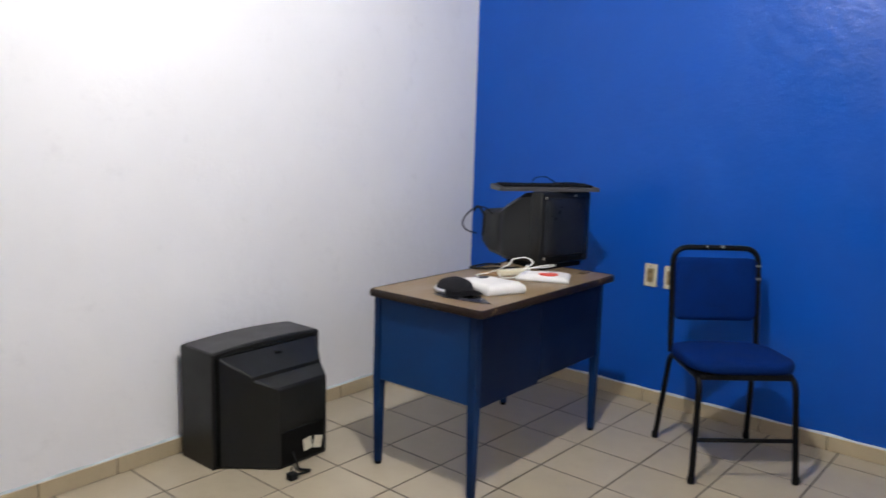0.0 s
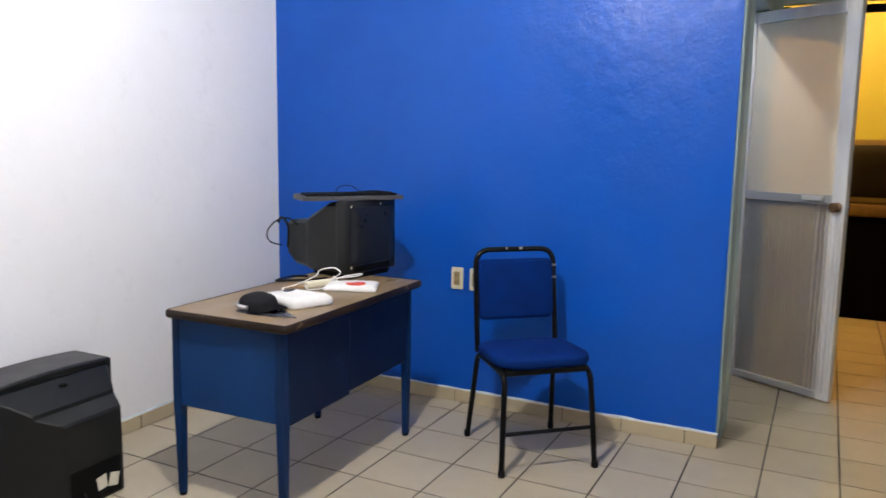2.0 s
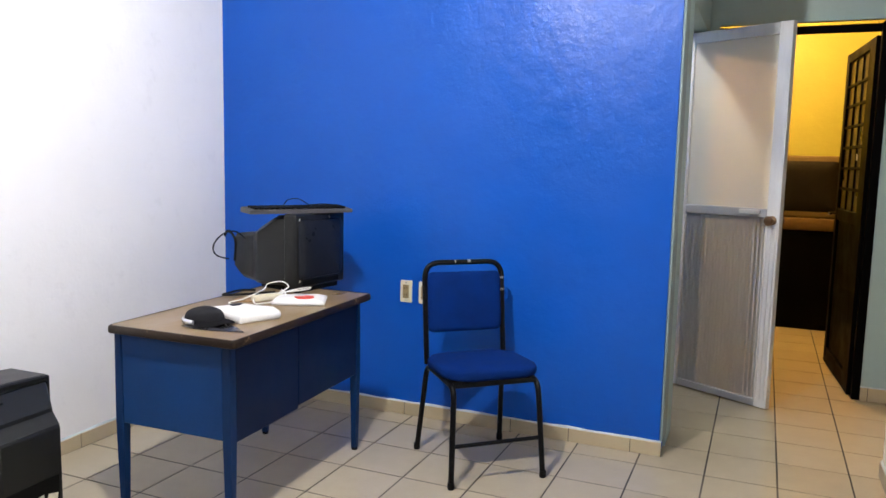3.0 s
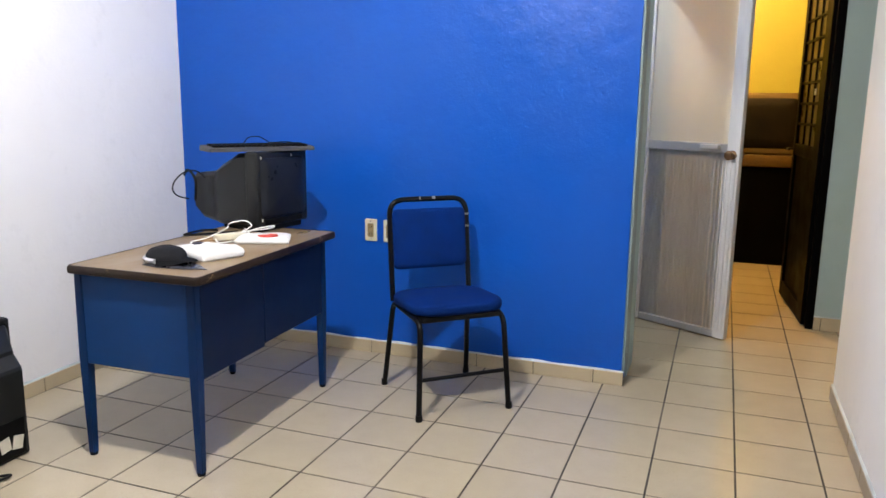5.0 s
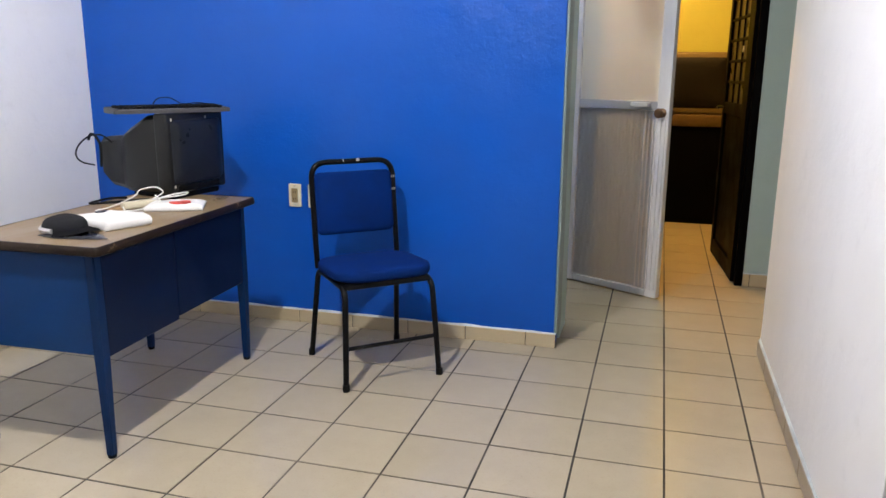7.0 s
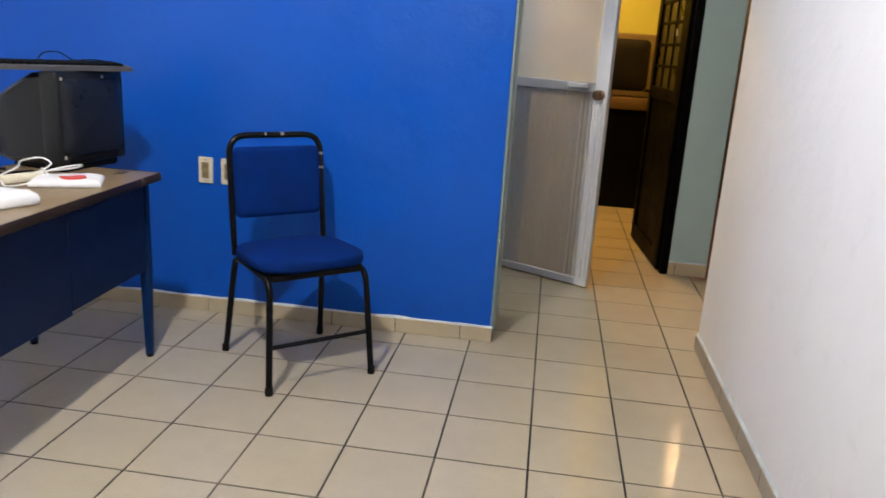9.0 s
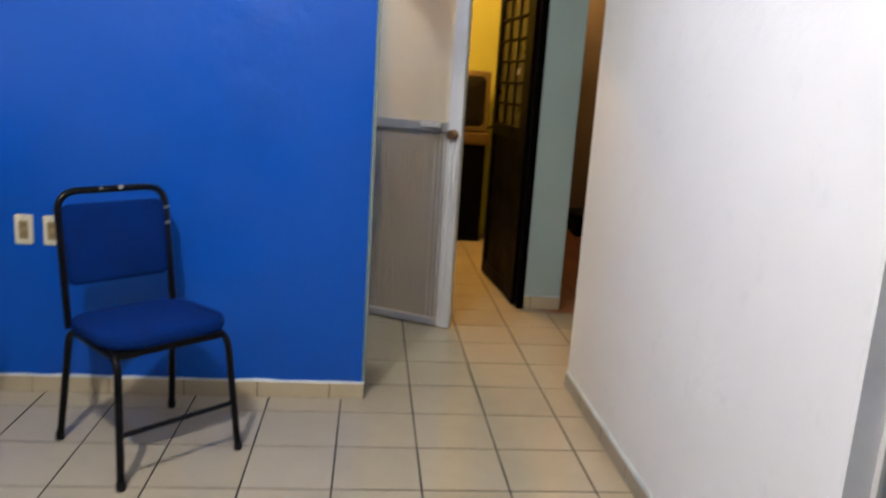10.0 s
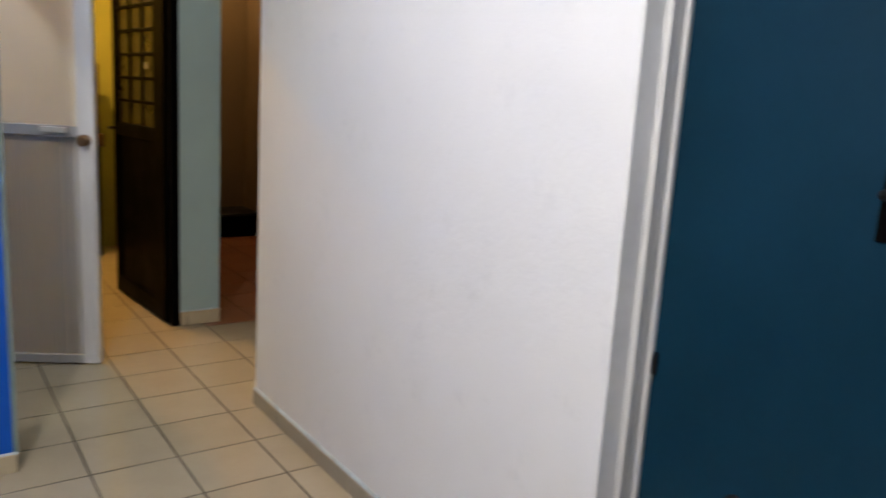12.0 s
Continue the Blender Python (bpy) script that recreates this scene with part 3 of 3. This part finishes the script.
part("cord", tube(spline([(-0.05, -0.20, 0.006), (-0.09, -0.17, 0.006), (-0.07, -0.10, 0.012), (-0.04, 0.0, 0.04), (-0.06, 0.06, 0.055), (-0.02, 0.11, 0.062), (0.03, 0.09, 0.045), (0.03, 0.01, 0.025), (0.08, 0.07, 0.04), (0.12, 0.13, 0.045), (0.09, 0.14, 0.03), (0.02, 0.04, 0.025)]), 0.0032, 8), WHITEPLASTIC, ps)
part("cord", tube(spline([(-0.02, -0.10, 0.012), (0.03, -0.14, 0.006), (0.06, -0.06, 0.006), (0.08, 0.0, 0.02), (0.03, 0.04, 0.04)]), 0.0032, 8), WHITEPLASTIC, ps)
card = thing("tan_card", pose(-2.13, 2.72, 0.745, 0, 0, 35), "small tan card piece on the desk", "card")
part("card", prism([(-0.06, -0.03), (0.05, -0.035), (0.06, 0.03), (-0.05, 0.035)], 0, 0.006), BROWNPAPER, card)

pk = thing("white_package", pose(-1.912, 2.805, 0.745, 0, 0, 27), "crumpled white plastic package with a red oval print", "package")
rings = []
for s, z in ((0.98, 0.0), (1.0, 0.004), (0.97, 0.010), (0.85, 0.019), (0.6, 0.026), (0.2, 0.028)):
    rings.append([(x * s * (1 + 0.12 * noise.noise((y * 25, 3, 1))), y * s * (1 + 0.25 * max(0, x / 0.11 - 0.6) - 0.25 * max(0, -x / 0.11 - 0.5)) * (1 + 0.2 * noise.noise((x * 25, 5, 2))), max(0, z * (1 + 0.6 * noise.noise((x * 16 * s, y * 16 * s, 8))) + 0.012 * noise.noise((x * 22 * s, y * 22 * s, 5)) * (z > 0.003))) for x, y in rounded_rect(0.225, 0.16, 0.004, 4)])
part("wrapper", loft(rings), CLOTHWHITE, pk, "", 80)
bm = prism([(0.022 + 0.042 * math.cos(t_), -0.030 + 0.028 * math.sin(t_)) for t_ in (2 * math.pi * q / 24 for q in range(24))], 0.02, 0.0315)
part("red_oval", bm, REDPRINT, pk, "red oval print")

# ---- chair ----
ang = math.degrees(math.atan2(-0.735, 0.678)) + 90
chair = thing("stacking_chair", pose(-1.216, 3.197, 0, 0, 0, ang), "black steel stacking chair with blue upholstery", "chair")
R = 0.0125
for s, nm in ((-1, "side_frame"), (1, "side_frame")):
    pts = bent([(0.19 * s * 1.13, -0.235, 0.0), (0.19 * s * 1.03, -0.195, 0.425), (0.19 * s * 1.0, 0.175, 0.425), (0.19 * s * 1.13, 0.235, 0.0)], 0.055)
    p = part(nm, tube(pts, R, 12), BLACKSTEEL, chair, "", 60)
    for fy in (-0.235, 0.235):
        part("foot_cap", turned(((0, 0), (0.0135, 0), (0.015, 0.004), (0.015, 0.03), (0, 0.03)), 12, None, Matrix.Translation((0.19 * s * 1.13, fy, 0))), RUBBER, p)
part("front_rail", tube([(-0.206, -0.214, 0.175), (0.206, -0.214, 0.175)], 0.009, 10), BLACKSTEEL, chair)
part("seat_rail", tube([(-0.19, -0.175, 0.425), (0.19, -0.175, 0.425)], 0.011, 10), BLACKSTEEL, chair)
part("seat_rail", tube([(-0.19, 0.155, 0.425), (0.19, 0.155, 0.425)], 0.011, 10), BLACKSTEEL, chair)
pts = bent([(-0.194, 0.170, 0.43), (-0.194, 0.182, 0.50), (-0.194, 0.232, 0.895), (0.194, 0.232, 0.895), (0.194, 0.182, 0.50), (0.194, 0.170, 0.43)], 0.075, 7)
part("back_frame", tube(pts, R, 12), BLACKSTEEL, chair, "chipped black back tube", 60)
for cx, cw in ((-0.045, 0.003), (0.025, 0.008)):
    part("paint_chip", tube([(cx - cw, 0.2285, 0.8975), (cx + cw, 0.2285, 0.8975)], 0.0098, 8), CHIPPED, chair, "bare metal paint chip")
part("paint_chip", tube([(0.194, 0.2215, 0.812), (0.194, 0.2228, 0.822)], 0.0131, 8), CHIPPED, chair, "bare metal paint chip")
part("paint_chip", tube([(0.194, 0.2143, 0.755), (0.194, 0.2156, 0.765)], 0.0131, 8), CHIPPED, chair, "bare metal paint chip")


def pad(w, h, r, t):
    rings = []
    for s, z in ((0.94, -t / 2), (0.985, -t / 2 + 0.004), (1.0, -t * 0.2), (1.0, t * 0.15), (0.975, t * 0.36), (0.90, t * 0.46), (0.6, t * 0.52), (0.2, t * 0.55)):
        d = 1 - s
        rings.append([(x - math.copysign(min(abs(x), d * 0.2), x) if s > 0.8 else x * s, y - math.copysign(min(abs(y), d * 0.2), y) if s > 0.8 else y * s, z) for x, y in rounded_rect(w, h, r, 6)])
    return loft(rings)


bm = pad(0.436, 0.40, 0.11, 0.05)
bmesh.ops.transform(bm, matrix=pose(0, -0.018, 0.466, -2), verts=bm.verts)
part("seat", bm, FABRIC, chair, "blue fabric seat pad", 60)
part("seat_pan", box((-0.188, -0.198, 0.418), (0.188, 0.165, 0.4435), 0.008, 2), BLACKSTEEL, chair)
bm = pad(0.368, 0.28, 0.03, 0.035)
bmesh.ops.transform(bm, matrix=pose(0, 0.207, 0.712, 90 - 7), verts=bm.verts)
part("backrest", bm, FABRIC, chair, "blue fabric backrest pad", 60)

# ---- wall plates ----


def wall_plate(x, z, label):
    t = thing("wall_socket", pose(x, YB, z), label, "wall socket", "sockets on the blue wall")
    rings = [[(a, -d, b) for a, b in rounded_rect(0.068 - q, 0.118 - q, 0.006, 3)] for d, q in ((0.0, 0.0), (0.005, 0.0), (0.008, 0.005))]
    part("plate", loft(rings), IVORY, t)
    part("socket_face", loft([[(a, -d, b) for a, b in rounded_rect(0.034, 0.072, 0.004, 3)] for d in (0.0075, 0.0105)]), SOCKETBROWN, t, "brown socket insert")
    for dz in (-0.018, 0.018):
        for dxx in (-0.006, 0.006):
            part("slot", box((dxx - 0.0012, -0.0112, dz - 0.005), (dxx + 0.0012, -0.0104, dz + 0.005)), RUBBER, t)
    for dz in (-0.048, 0.048):
        part("screw", turned(((0, 0), (0.003, 0), (0.003, 0.0012), (0, 0.0012)), 8, None, pose(0, -0.008, dz, 90)), SILVER, t)


wall_plate(-1.802, 0.674, "ivory wall socket plate with a brown insert")
wall_plate(-1.695, 0.674, "ivory wall socket plate partly behind the chair")

# ---- aluminium bathroom door ----
hx, hy, fx, fy = -0.565, 4.925, 0.010, 4.612
dl = math.hypot(fx - hx, fy - hy)
da = math.degrees(math.atan2(fy - hy, fx - hx))
alu = thing("door_1", pose(hx, hy, 0, 0, 0, da), "open aluminium door with a frosted upper panel", "door", "", "structure")
part("hinge_stile", box((0, -0.02, 0.008), (0.06, 0.02, 2.15), 0.003), ALU, alu)
part("lock_stile", box((dl - 0.075, -0.02, 0.008), (dl, 0.02, 2.15), 0.003), ALU, alu)
part("top_rail", box((0.061, -0.019, 2.085), (dl - 0.076, 0.019, 2.149), 0.003), ALU, alu)
part("middle_rail", box((0.061, -0.019, 1.085), (dl - 0.076, 0.019, 1.135), 0.003), ALUDULL, alu)
part("bottom_rail", box((0.061, -0.019, 0.009), (dl - 0.076, 0.019, 0.05), 0.003), ALUDULL, alu)
part("upper_panel", box((0.061, -0.004, 1.136), (dl - 0.076, 0.004, 2.084)), FROSTED, alu, "frosted cream acrylic panel")
prof = []
n = 24
for k in range(n * 4 + 1):
    u = 0.061 + (dl - 0.137) * k / (n * 4)
    q = k % 4
    prof.append((u, -0.004 - (0.0022 if q in (1, 2) else 0.0)))
rg = [[(u, v, z) for u, v in prof] for z in (0.051, 1.084)]
bm = loft(rg, None, False, False)
bmesh.ops.solidify(bm, geom=bm.faces[:], thickness=0.002)
part("lower_panel", bm, ALUPANEL, alu, "ribbed grey aluminium panel", 20)
for k in range(6):
    u = dl - 0.152 + 0.026 * k
    v = -0.0075 if u < dl - 0.08 else -0.0205
    part("stile_rib", box((u, v - 0.008, 0.055), (u + 0.009, v, 1.04), 0.002), ALU, alu)
knob = part("knob", turned(((0.0, 0.0), (0.026, 0.0), (0.026, 0.006), (0.012, 0.01), (0.012, 0.028), (0.024, 0.034), (0.027, 0.046), (0.02, 0.056), (0.0, 0.058)), 16, None, pose(dl - 0.04, -0.02, 1.075, 90)), BRASS, alu, "worn brown round knob")
part("knob_back", turned(((0.0, 0.0), (0.026, 0.0), (0.026, 0.006), (0.012, 0.01), (0.012, 0.028), (0.024, 0.034), (0.027, 0.046), (0.02, 0.056), (0.0, 0.058)), 16, None, pose(dl - 0.04, 0.02, 1.075, -90)), BRASS, alu)
part("latch", box((dl - 0.225, -0.055, 1.106), (dl - 0.115, -0.0192, 1.130), 0.003), WHITEPLASTIC, alu, "white slide latch")

# ---- black iron door with a barred window ----
fr = thing("door_frame", pose(0, 0, 0), "black steel frame of the iron door", "door frame", "", "structure")
part("jamb", box((DX1 - 0.045, YD - 0.006, 0.0), (DX1 + 0.001, YD + 0.07, 2.20), 0.003), BLACKDOOR, fr)
part("jamb", box((DX0 - 0.001, YD - 0.006, 0.0), (DX0 + 0.045, YD + 0.07, 2.20), 0.003), BLACKDOOR, fr)
part("head", box((DX0 + 0.046, YD - 0.006, 2.145), (DX1 - 0.046, YD + 0.02, 2.19), 0.003), BLACKDOOR, fr)
ix, iy, jx, jy = 0.488, YD + 0.05, 0.415, 5.97
il = math.hypot(jx - ix, jy - iy)
HS = 0.16
iron = thing("door_2", pose(ix, iy, 0, 0, 0, math.degrees(math.atan2(jy - iy, jx - ix))), "open black iron door with a barred window", "door", "", "structure")
part("hinge_stile", box((0, -0.0, 0.012), (HS, 0.04, 2.13), 0.003), BLACKDOOR, iron)
part("lock_stile", box((il - 0.07, 0, 0.012), (il, 0.04, 2.13), 0.003), BLACKDOOR, iron)
part("top_rail", box((HS + 0.001, 0.001, 2.07), (il - 0.071, 0.039, 2.129), 0.003), BLACKDOOR, iron)
part("middle_rail", box((HS + 0.001, 0.001, 1.02), (il - 0.071, 0.039, 1.10), 0.003), BLACKDOOR, iron)
part("bottom_rail", box((HS + 0.001, 0.001, 0.013), (il - 0.071, 0.039, 0.12), 0.003), BLACKDOOR, iron)
part("lower_panel", box((HS + 0.001, 0.014, 0.121), (il - 0.071, 0.024, 1.019), 0.002), BLACKDOOR, iron)
for k in range(6):
    z = 1.225 + 0.135 * k
    part("window_bar", box((HS + 0.001, 0.006, z), (il - 0.071, 0.034, z + 0.018), 0.002), BLACKDOOR, iron)
for u in (HS + (il - HS - 0.07) / 3, HS + (il - HS - 0.07) * 2 / 3):
    part("upright_bar", box((u - 0.008, 0.008, 1.101), (u + 0.008, 0.032, 2.069), 0.002), BLACKDOOR, iron)
part("pane", box((HS + 0.002, 0.018, 1.101), (il - 0.072, 0.022, 2.069)), PANE, iron, "brown textured glass pane")
part("lever", tube(bent([(il - 0.035, 0.04, 1.06), (il - 0.035, 0.085, 1.06), (il - 0.12, 0.085, 1.06)], 0.02), 0.008, 8), BLACKSTEEL, iron)
part("lock_plate", box((il - 0.62, 0.0405, 1.42), (il - 0.585, 0.046, 1.46), 0.002), SILVER, iron, "small bright lock plate")

# ---- dark blue door ----
bd = thing("door_3", pose(XR + 0.112, E0, 0), "closed dark blue enamelled door", "door", "", "structure")
part("leaf", box((0, 0.012, 0.012), (0.038, E1 - E0 - 0.012, 2.09), 0.003), DOORBLUE, bd)
part("hinge", turned(((0, 0), (0.005, 0), (0.007, 0.012), (0.007, 0.04), (0.005, 0.05), (0, 0.05)), 10, None, Matrix.Translation((-0.006, E1 - E0 - 0.036, 0.80))), RUBBER, bd, "black hinge")
part("hinge", turned(((0, 0), (0.005, 0), (0.007, 0.012), (0.007, 0.04), (0.005, 0.05), (0, 0.05)), 10, None, Matrix.Translation((-0.006, E1 - E0 - 0.034, 1.75))), RUBBER, bd, "black hinge")
part("handle_plate", box((-0.006, 0.395, 1.17), (0.0, 0.452, 1.32), 0.002), BLACKDOOR, bd, "black handle plate")
part("handle", tube(bent([(-0.004, 0.435, 1.25), (-0.05, 0.435, 1.25), (-0.05, 0.32, 1.25)], 0.02), 0.009, 8), RUBBER, bd)
part("lock_knob", turned(((0.0, 0.0), (0.024, 0.0), (0.024, 0.006), (0.011, 0.01), (0.011, 0.022), (0.019, 0.028), (0.02, 0.04), (0.0, 0.044)), 14, None, pose(0, 0.628, 0.6, 0, -90)), RUBBER, bd, "black lock knob")
jb = thing("trim_jamb", pose(XR, E1, 0), "silver aluminium jamb of the blue door", "door jamb", "", "structure")
part("jamb_profile", lean(box((0.056, -0.020, 0.0), (0.0745, -0.0005, 2.115), 0.002, 2), E1), ALU, jb)
part("jamb_profile", lean(box((0.0748, -0.020, 0.0), (0.0982, -0.0005, 2.115), 0.0012), E1), ALU, jb)
part("jamb_stop", lean(box((0.0985, -0.028, 0.0), (0.111, -0.0005, 2.115), 0.0012), E1), ALU, jb)

# ---- yellow room ----
ct = thing("black_cabinet", pose(0.15, 7.20, 0), "black cabinet with a tan top against the yellow wall", "cabinet")
part("body", box((-0.55, -0.12, 0.0), (0.36, 0.20, 0.845), 0.006), BLACKDOOR, ct)
part("door_panel", box((-0.54, -0.128, 0.05), (-0.095, -0.1205, 0.82), 0.002), BLACKDOOR, ct)
part("door_panel", box((-0.088, -0.128, 0.05), (0.35, -0.1205, 0.82), 0.002), BLACKDOOR, ct)
part("cabinet_top", box((-0.58, -0.16, 0.8455), (0.39, 0.21, 0.945), 0.012, 2), FARSHELF, ct, "tan top board")
ft = thing("tan_television", pose(0.21, 7.18, 0.945, 0, 0, 0), "tan cased tube television on the black cabinet", "television")
part("front_case", box((-0.30, -0.05, 0.0), (0.315, 0.06, 0.52), 0.02, 3), FARTV, ft)
part("rear_housing", loft([[(x, 0.061, z) for x, z in ((-0.28, 0.01), (0.29, 0.01), (0.29, 0.49), (-0.28, 0.49))], [(x, 0.225, z) for x, z in ((-0.18, 0.03), (0.19, 0.03), (0.19, 0.38), (-0.18, 0.38))]]), FARTV, ft)
rings = []
for s, yo in ((1.0, -0.0505), (0.97, -0.056), (0.6, -0.066), (0.05, -0.07)):
    rings.append([(0.005 + x * s, yo, 0.265 + z * s) for x, z in rounded_rect(0.54, 0.42, 0.05)])
part("screen", loft(rings), FARSCREEN, ft, "dark tube screen")

# ---- hall ----
hb = thing("dark_box", pose(1.75, 7.7, 0), "dark box against the hall end wall", "box")
part("box_body", box((-0.25, -0.18, 0.0), (0.22, 0.25, 0.19), 0.01), BLACKDOOR, hb)
part("box_lid", box((-0.255, -0.185, 0.191), (0.225, 0.255, 0.215), 0.006), TVPLASTIC, hb)

# ---- skirting pieces ----


def skirting(name, p0, p1, label, h=0.068, t=0.011, material=SKIRT, size=0.30, first=0.0):
    """A row of skirting tiles from p0 to p1; the tiles stand to the left of that line."""
    a, b = Vector(p0), Vector(p1)
    d = b - a
    yaw = math.degrees(math.atan2(d.y, d.x))
    t_ = thing(name, pose(a.x, a.y, 0, 0, 0, yaw), label, "baseboard", "", "structure")
    cache = {}
    u = 0.0
    nxt = first or size
    while u < d.length - 0.004:
        e = min(nxt, d.length)
        w = round(e - u - 0.003, 4)
        if w > 0.004:
            if w not in cache:
                cache[w] = mesh_from(box((0, 0.0, 0.0), (w, t, h), 0.0025), material)
            o = new("tile", cache[w])
            o.parent = t_
            o.location = (u + 0.0015, 0, 0)
        u, nxt = e, e + size
    part("joint_bed", box((0.0, 0.0, 0.0), (d.length - 0.001, t - 0.003, h - 0.001)), GROUT, t_)
    rows2 = []
    m = max(8, int(d.length / 0.03))
    for k in range(m + 1):
        uu = d.length * k / m
        q = 0.005 + 0.005 * noise.noise((uu * 9, a.x * 3, a.y))
        rows2.append([(uu, 0.0, h - 0.001), (uu, t - 0.002, h - 0.001), (uu, 0.003, h + q), (uu, 0.0, h + q + 0.002)])
    part("caulk_line", loft(rows2), CAULK, t_, "pale uneven caulk line")
    return t_


skirting("baseboard_north", (XE, YB), (west_x(YB) + 0.012, YB), "beige tile skirting under the blue wall", first=0.145)
skirting("baseboard_west", (west_x(YB), YB), (west_x(-2.0), -2.0), "beige tile skirting under the white wall", first=0.2)
skirting("baseboard_east", (XR, E1 + 0.01), (XR, 3.845), "darker tile skirting under the white partition", material=SKIRTDARK, first=0.18)
skirting("baseboard_column", (COL, YD), (DX1, YD), "beige tile skirting under the grey-green column", 0.08, first=0.19)
skirting("baseboard_yellow", (0.695, YN), (0.695, 5.3), "beige tile skirting in the yellow room")

# ---- floor tiles ----
S, X0, Y0 = 0.30, 0.05, 2.90
tile_mesh = mesh_from(box((-S / 2 + 0.0038, -S / 2 + 0.0038, -0.010), (S / 2 - 0.0038, S / 2 - 0.0038, 0.0), 0.0), TILE)
red_mesh = mesh_from(box((-S / 2 + 0.0038, -S / 2 + 0.0038, -0.010), (S / 2 - 0.0038, S / 2 - 0.0038, 0.0), 0.0), REDTILE)
rest = bmesh.new()
random.seed(11)
for i in range(-11, 8):
    for j in range(-19, 18):
        cx, cy = X0 + S * (i + 0.5), Y0 + S * (j + 0.5)
        if cx < west_x(cy) - S or cy > 8.05:
            continue
        red = cx > COL and cy > YD
        main = 0.9 < cy < YB + 0.1 and cx < XR + 0.05
        lane = cy >= YB - 0.1 and -0.75 < cx < 1.0 and cy < 7.3
        if main or lane or red:
            o = new("tile", red_mesh if red else tile_mesh)
            o.parent = floor
            o.location = (cx, cy, 0.0006 * (random.random() - 0.5))
        else:
            box((cx - S / 2 + 0.0038, cy - S / 2 + 0.0038, -0.010), (cx + S / 2 - 0.0038, cy + S / 2 - 0.0038, 0.0), 0, 1, rest)
ob = part("tiles_elsewhere", rest, TILE, floor)
tagged(ob, "", "", "", "stuff")
